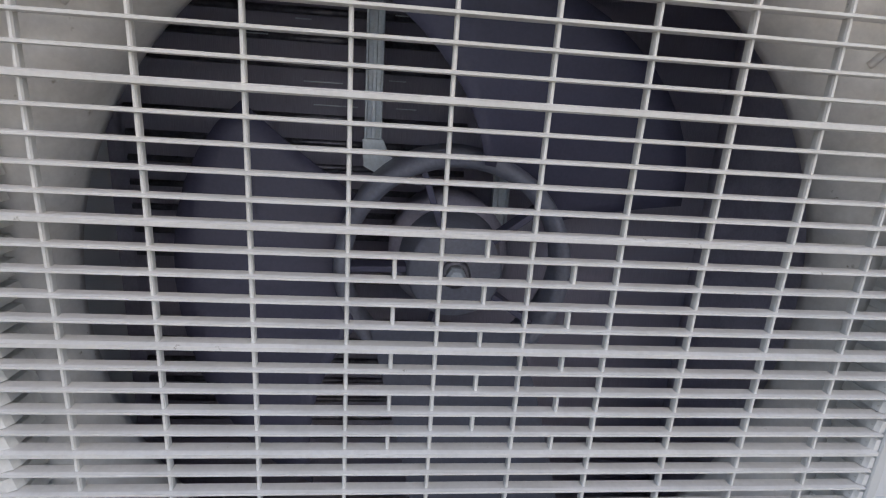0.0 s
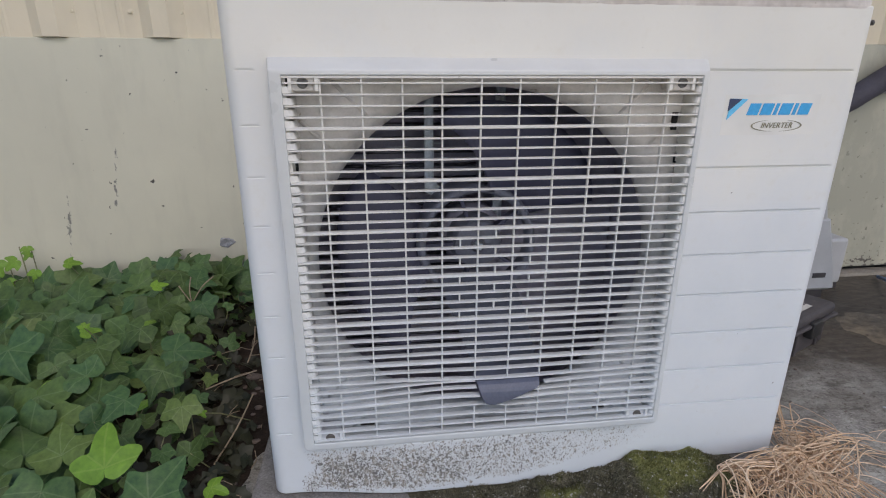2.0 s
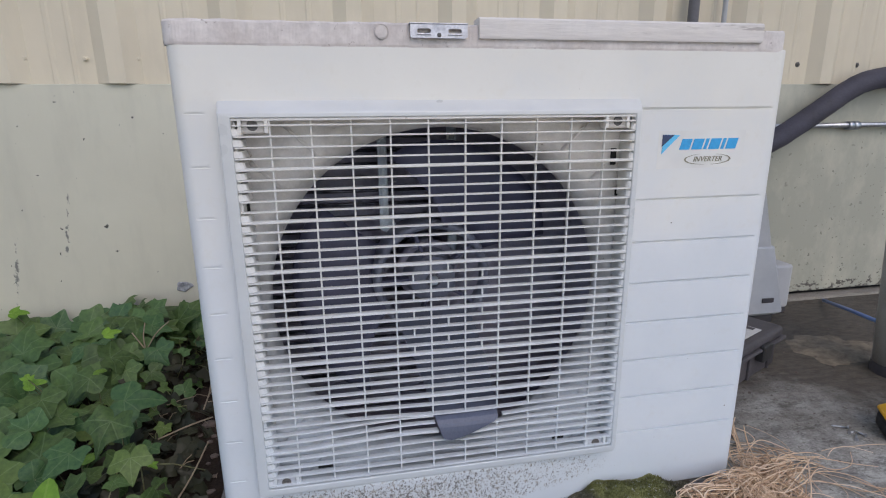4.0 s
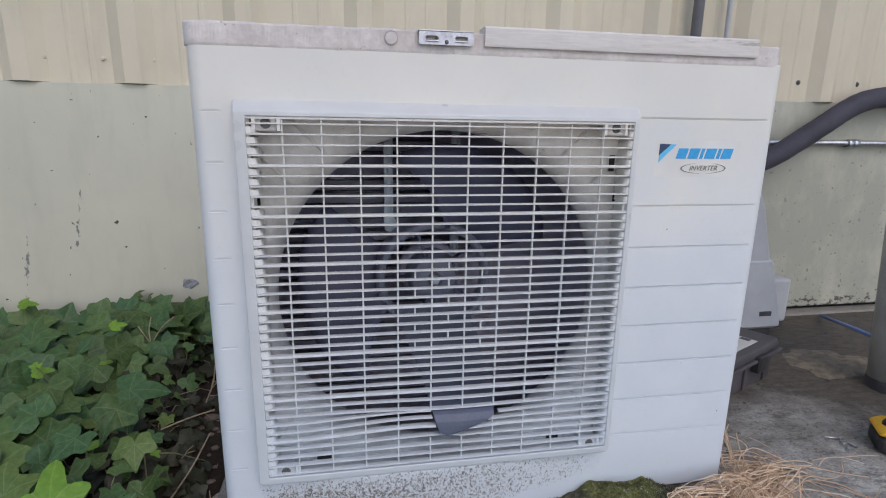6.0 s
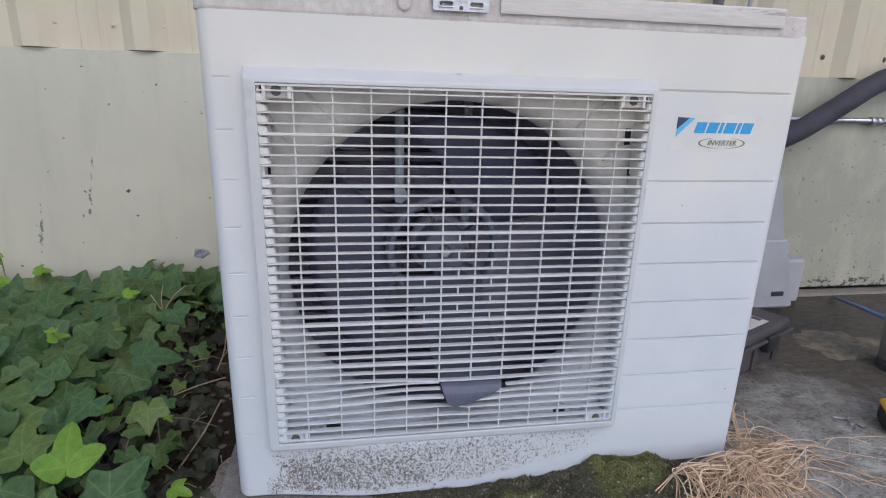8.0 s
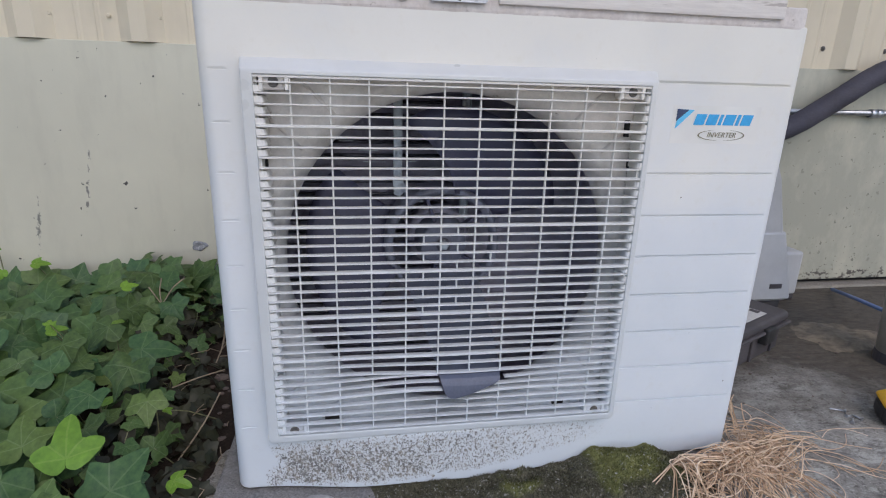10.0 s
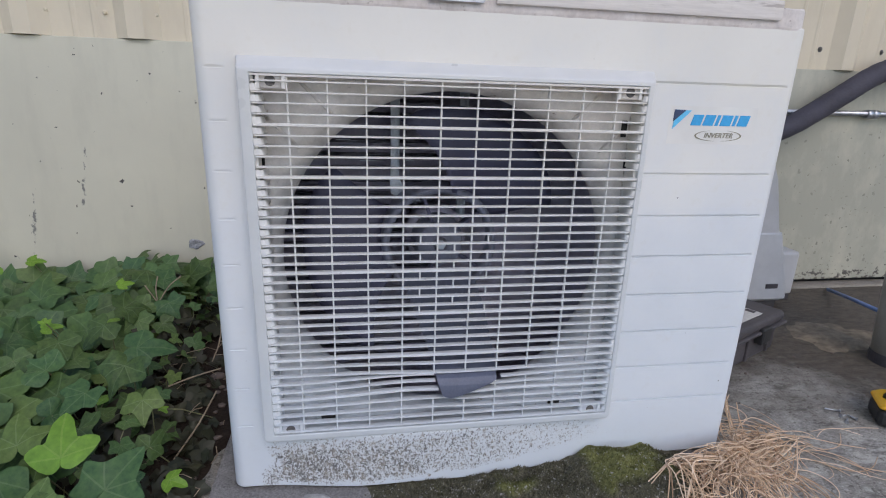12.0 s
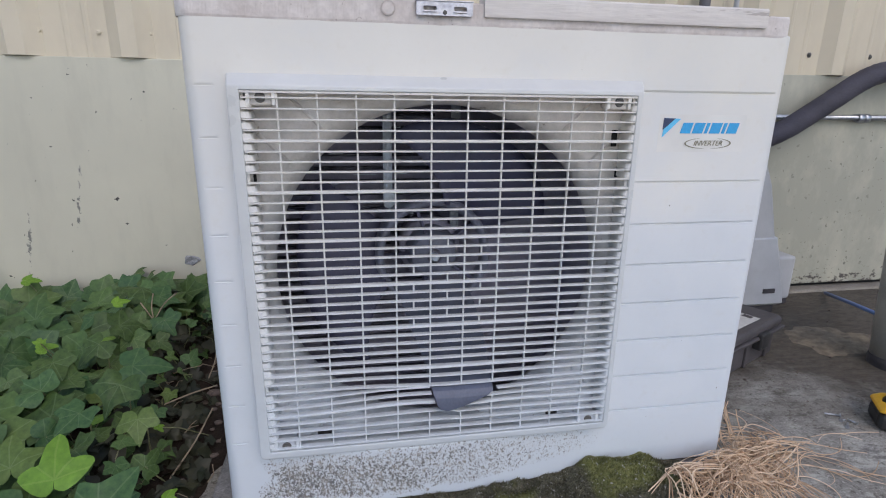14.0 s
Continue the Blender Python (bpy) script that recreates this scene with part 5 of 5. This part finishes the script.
for q in range(20):
    x, y = rng.uniform(0.625, 0.70), rng.uniform(0.06, 0.16)
    straw([(x, y, GROUND + 0.004), (x - rng.uniform(0, 0.01), y + 0.02, GROUND + 0.04), (x - rng.uniform(0.0, 0.02), y + rng.uniform(0.02, 0.06), GROUND + rng.uniform(0.06, 0.10))], rng.uniform(0.0009, 0.0014))

# ---- ivy ----
def leaf_mesh(name, seed, material, deep=False):
    """A lobed ivy leaf in its own plane: base at the origin, tip along +y, about one unit wide; cupped and folded at the midrib."""
    r = random.Random(seed)
    lobes = [(-88, 0.12), (-66, 0.34), (-36, 0.55), (-12, 0.49), (16, 0.69), (34, 0.56), (52, 0.49), (73, 0.62), (90, 0.86)]
    if deep:
        lobes = [(-88, 0.14), (-60, 0.24), (-20, 0.34), (12, 0.52), (28, 0.57), (43, 0.40), (57, 0.38), (73, 0.62), (90, 0.80)]
    half = []
    for a, d in lobes:
        half.append((a + r.uniform(-4, 4) * (abs(a) < 88), d * r.uniform(0.92, 1.10)))
    right = [(d * math.cos(radians(a)), d * math.sin(radians(a))) for a, d in half]
    leftp = [(-d * math.cos(radians(a)) * r.uniform(0.92, 1.05), d * math.sin(radians(a))) for a, d in half[-2::-1]]
    edge = right + leftp
    soft_edge = smooth_curve([(x, y, 0) for x, y in edge], 2)
    edge = [(p.x, p.y) for p in soft_edge]
    fold, cup, wave = r.uniform(0.06, 0.30), r.uniform(-0.34, -0.02), r.uniform(0.03, 0.09)
    lift = lambda x, y: fold * abs(x) ** 1.2 + cup * (x * x + y * y) + wave * math.sin(6 * x + 4 * y + seed)
    bm = bmesh.new()
    uv = bm.loops.layers.uv.new("UVMap")
    c = bm.verts.new((0, 0.02, 0))
    mid = [bm.verts.new((x * 0.55, y * 0.55 + 0.01, lift(x * 0.55, y * 0.55))) for x, y in edge]
    out = [bm.verts.new((x, y, lift(x, y))) for x, y in edge]
    n = len(edge)
    for k in range(n - 1):
        bm.faces.new((c, mid[k], mid[k + 1]))
        bm.faces.new((mid[k], out[k], out[k + 1], mid[k + 1]))
    for f in bm.faces:
        for lp in f.loops:
            lp[uv].uv = (lp.vert.co.x, lp.vert.co.y)
    me = bpy.data.meshes.new(name)
    bm.to_mesh(me)
    bm.free()
    me.materials.append(material)
    me.polygons.foreach_set("use_smooth", [True] * len(me.polygons))
    return me


def canopy(x, y):
    """The height of the ivy's upper leaves."""
    h = 0.062 + 0.060 * math.exp(-((x + 0.71) / 0.16) ** 2 - ((y - 0.82) / 0.22) ** 2) + 0.010 * ease(-0.7, -0.9, x)
    return (h + 0.030 * nz(x, y, 7, 6)) * ease(0.0, 0.10, edge_x(y) - x + 0.02)


def edge_x(y):
    """The ivy's border towards the unit."""
    return -0.482 - 0.045 * ease(0.0, 0.40, y) + 0.100 * ease(0.45, 0.80, y) + 0.012 * math.sin(9 * y)


ivy = thing("ivy", (-0.8, 0.3, GROUND), "dark green ivy over the soil with bright young leaves", "ivy")
OFF = Vector(ivy.location)
old = [leaf_mesh("leaf", s, M_LEAF) for s in range(6)]
young = [leaf_mesh("leaf", s + 20, M_LEAF_NEW, True) for s in range(3)]
olive = [leaf_mesh("leaf", s + 80, M_LEAF_OLIVE) for s in range(3)]
dead = [leaf_mesh("leaf_dead", s + 60, M_LITTER) for s in range(3)]
dead_v, dead_f = [], []
far = [leaf_mesh("leaf_far", s + 40, M_LEAF_FAR) for s in range(5)]
rng = random.Random(3)
spots = []
tries = 0
while len(spots) < 1150 and tries < 60000:
    tries += 1
    x, y = rng.uniform(-1.75, -0.40), rng.uniform(-0.42, 0.90)
    if x > edge_x(y) or x < -0.72 - 0.72 * (y + 0.30):
        continue
    z = canopy(x, y)
    lvl = rng.random() ** 0.6
    zz = GROUND + 0.015 + z * lvl + 0.04 * (lvl > 0.5) + rng.gauss(0, 0.008) * (lvl > 0.5)
    gap = 0.057 if lvl > 0.5 else 0.090
    if any((x - a) ** 2 + (y - b) ** 2 + ((zz - d) * 1.6) ** 2 < gap * gap for a, b, d, e in spots):
        continue
    spots.append((x, y, zz, lvl))
stems = bmesh.new()
near_count = 0
far_v, far_f, far_uv = [], [], []
spots.sort(key=lambda p: p[1] + (0.3 if p[3] < 0.4 else 0.0))
for x, y, z, lvl in spots:
    size = rng.uniform(0.052, 0.100) * (0.75 if lvl < 0.4 else 1.0) * (0.48 + 0.52 * ease(0.04, 0.26, edge_x(y) - x))
    out = edge_x(y) - x
    nrm = Vector((rng.gauss(0.08, 0.45) + (0.35 if out < 0.07 else 0), rng.gauss(-0.55, 0.50), 1.0)).normalized()
    spin = rng.gauss(-95, 55)
    q = nrm.to_track_quat("Z", "Y").to_matrix().to_4x4() @ Matrix.Rotation(radians(spin - 90 + 90), 4, "Z")
    m = Matrix.Translation((x, y, z)) @ q @ Matrix.Diagonal((size * 1.06, size * 1.06, size, 1)) @ Matrix.Translation((0, -0.25, 0))
    root = m @ Vector((0, 0.02, 0))
    if lvl > 0.25:
        g = Vector((root.x + rng.gauss(0.0, 0.03), root.y + rng.gauss(0.02, 0.03), GROUND + 0.01))
        tube([root, (root * 0.6 + g * 0.4) + Vector((rng.gauss(0, 0.008), rng.gauss(0, 0.008), 0.012)), g], 0.0012, 4, stems, cap=False)
    if near_count < 300 and y < 0.62:
        near_count += 1
        is_young = rng.random() < 0.06 and lvl > 0.6
        lf = part_of("leaf", rng.choice(young if is_young else (olive if rng.random() < 0.10 else old)), None, ivy)
        if is_young:
            m = m @ Matrix.Diagonal((0.75, 0.75, 0.75, 1))
        lf.matrix_local = Matrix.Translation(-OFF) @ m
    else:
        src = rng.choice(far)
        n = len(far_v)
        far_v += [tuple(m @ v.co - OFF) for v in src.vertices]
        for p in src.polygons:
            far_f.append([n + i for i in p.vertices])
            far_uv += [tuple(src.uv_layers[0].data[i].uv) for i in p.loop_indices]
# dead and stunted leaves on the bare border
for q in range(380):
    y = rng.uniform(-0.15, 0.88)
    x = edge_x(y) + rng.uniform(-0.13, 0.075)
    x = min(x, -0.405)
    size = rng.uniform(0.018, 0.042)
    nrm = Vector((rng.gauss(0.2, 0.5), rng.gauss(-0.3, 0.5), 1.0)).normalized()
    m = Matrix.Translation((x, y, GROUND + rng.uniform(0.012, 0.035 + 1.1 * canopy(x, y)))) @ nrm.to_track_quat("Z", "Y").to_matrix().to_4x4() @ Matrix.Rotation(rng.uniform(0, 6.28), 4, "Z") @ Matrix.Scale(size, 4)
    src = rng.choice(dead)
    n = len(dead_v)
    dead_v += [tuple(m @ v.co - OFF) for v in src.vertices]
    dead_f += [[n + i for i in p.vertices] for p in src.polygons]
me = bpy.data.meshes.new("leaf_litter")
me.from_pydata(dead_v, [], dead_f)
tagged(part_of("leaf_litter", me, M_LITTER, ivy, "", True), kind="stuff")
# broad old leaves that lie on top of the rest
for x, y, z, size, spin, kind in ((-0.582, 0.214, 0.112, 0.074, 165, old[0]), (-0.572, 0.332, 0.110, 0.084, -95, old[1]), (-0.492, -0.044, 0.082, 0.086, -35, old[2]), (-0.513, 0.126, 0.092, 0.054, 185, olive[0]),
                                  (-0.740, 0.249, 0.118, 0.066, 60, old[3]), (-0.618, 0.128, 0.114, 0.062, 150, old[5]), (-0.661, 0.029, 0.116, 0.070, 20, olive[1]), (-0.738, 0.327, 0.118, 0.066, 200, old[5]),
                                  (-0.930, 0.640, 0.128, 0.100, 10, old[0]), (-0.690, 0.740, 0.128, 0.072, 175, old[2]), (-0.574, -0.090, 0.090, 0.056, 10, olive[2]), (-0.697, 0.398, 0.122, 0.064, 140, old[1])):
    nrm = Vector((rng.gauss(0.10, 0.15), rng.gauss(-0.75, 0.15), 1)).normalized()
    m = Matrix.Translation((x, y, z)) @ nrm.to_track_quat("Z", "Y").to_matrix().to_4x4() @ Matrix.Rotation(radians(spin), 4, "Z") @ Matrix.Scale(size, 4) @ Matrix.Translation((0, -0.25, 0))
    part_of("leaf", kind, None, ivy).matrix_local = Matrix.Translation(-OFF) @ m
    g = m @ Vector((0, 0.02, 0))
    tube([g, g + Vector((0.008, 0.015, -0.03)), Vector((g.x, g.y + 0.03, GROUND + 0.01))], 0.0014, 4, stems, cap=False)
# upright young shoots against the wall
for x, top, leaves in ((-1.225, 0.150, ((0.0, 0.055), (0.055, 0.040))), (-1.185, 0.195, ((0.0, 0.034), (0.040, 0.052))), (-1.155, 0.190, ((0.012, 0.030), (0.070, 0.046)))):
    stalk = [(x, 0.84, GROUND + 0.01), (x + 0.006, 0.85, 0.08), (x - 0.004, 0.862, top)]
    tube(smooth_curve(stalk, 3), 0.0018, 5, stems, cap=False)
    for down, size in leaves:
        nrm = Vector((rng.gauss(0.2, 0.2), -1.0, 0.5)).normalized()
        m = Matrix.Translation((x + rng.gauss(0, 0.012), 0.845, top - down)) @ nrm.to_track_quat("Z", "Y").to_matrix().to_4x4() @ Matrix.Rotation(rng.uniform(2.2, 4.0), 4, "Z") @ Matrix.Scale(size, 4)
        part_of("leaf", young[1], None, ivy, "bright yellow-green young leaf").matrix_local = Matrix.Translation(-OFF) @ m
# the large bright young leaf and two small tips
for x, y, z, size, spin in ((-0.580, -0.005, 0.122, 0.094, 8), (-0.80, 0.42, 0.125, 0.045, -80), (-0.80, 0.40, 0.150, 0.026, 10), (-1.02, 0.80, 0.160, 0.050, -90), (-0.72, 0.62, 0.150, 0.045, -70), (-0.43, 0.01, 0.02, 0.042, -120)):
    nrm = Vector((0.10, -1.0 if size > 0.06 else -0.4, 1)).normalized()
    m = Matrix.Translation((x, y, z)) @ nrm.to_track_quat("Z", "Y").to_matrix().to_4x4() @ Matrix.Rotation(radians(spin), 4, "Z") @ Matrix.Scale(size, 4) @ Matrix.Translation((0, -0.25, 0))
    lf = part_of("leaf", young[0 if size > 0.06 else 1], None, ivy, "bright yellow-green young leaf")
    lf.matrix_local = Matrix.Translation(-OFF) @ m
    g = m @ Vector((0, 0.02, 0))
    tube([g, g + Vector((0.01, 0.02, -0.04)), Vector((g.x, g.y + 0.03, GROUND + 0.01))], 0.0013, 4, stems, cap=False)
me = bpy.data.meshes.new("leaves")
me.from_pydata(far_v, [], far_f)
uvl = me.uv_layers.new(name="UVMap")
for i, w in enumerate(far_uv):
    uvl.data[i].uv = w
me.materials.append(M_LEAF_FAR)
tagged(part_of("leaves", me, None, ivy, "", True), kind="stuff")
bmesh.ops.translate(stems, vec=-OFF, verts=stems.verts[:])
tagged(part("stem", stems, M_STEM, ivy), kind="stuff")

# dead twigs in and beside the ivy
rng = random.Random(8)
twigs = bmesh.new()
TW = [((-0.60, 0.60, 0.02), (-0.655, 0.64, 0.085), (-0.69, 0.66, 0.13)), ((-0.655, 0.64, 0.085), (-0.63, 0.66, 0.125), (-0.60, 0.67, 0.15)), ((-0.655, 0.64, 0.08), (-0.66, 0.65, 0.12), (-0.655, 0.66, 0.155)),
      ((-0.47, 0.12, -0.02), (-0.445, 0.20, 0.0), (-0.425, 0.27, 0.03)), ((-0.53, 0.30, 0.03), (-0.48, 0.32, 0.04), (-0.43, 0.34, 0.045)), ((-0.47, 0.42, 0.02), (-0.455, 0.44, 0.06), (-0.45, 0.45, 0.10)), ((-0.62, 0.40, 0.09), (-0.60, 0.36, 0.11), (-0.58, 0.33, 0.10))]
for pts in TW:
    tube(smooth_curve(pts, 4), 0.0017, 5, twigs)
for q in range(60):
    y = rng.uniform(-0.1, 0.8)
    x = edge_x(y) + rng.uniform(-0.10, 0.10)
    a, ln = rng.uniform(0, 6.28), rng.uniform(0.02, 0.07)
    z = GROUND + 0.016 + rng.uniform(0, 0.035)
    x1 = min(x + ln * math.cos(a), -0.40)
    tube([(min(x, -0.40), y, z), ((x + x1) / 2, y + 0.5 * ln * math.sin(a), z + rng.uniform(0, 0.01)), (x1, y + ln * math.sin(a), z + rng.gauss(0, 0.012))], rng.uniform(0.0006, 0.0014), 4, twigs, cap=False)
tagged(part("twigs", twigs, M_TWIG), "thin dry twigs and stalks among the ivy", "twigs", kind="stuff")
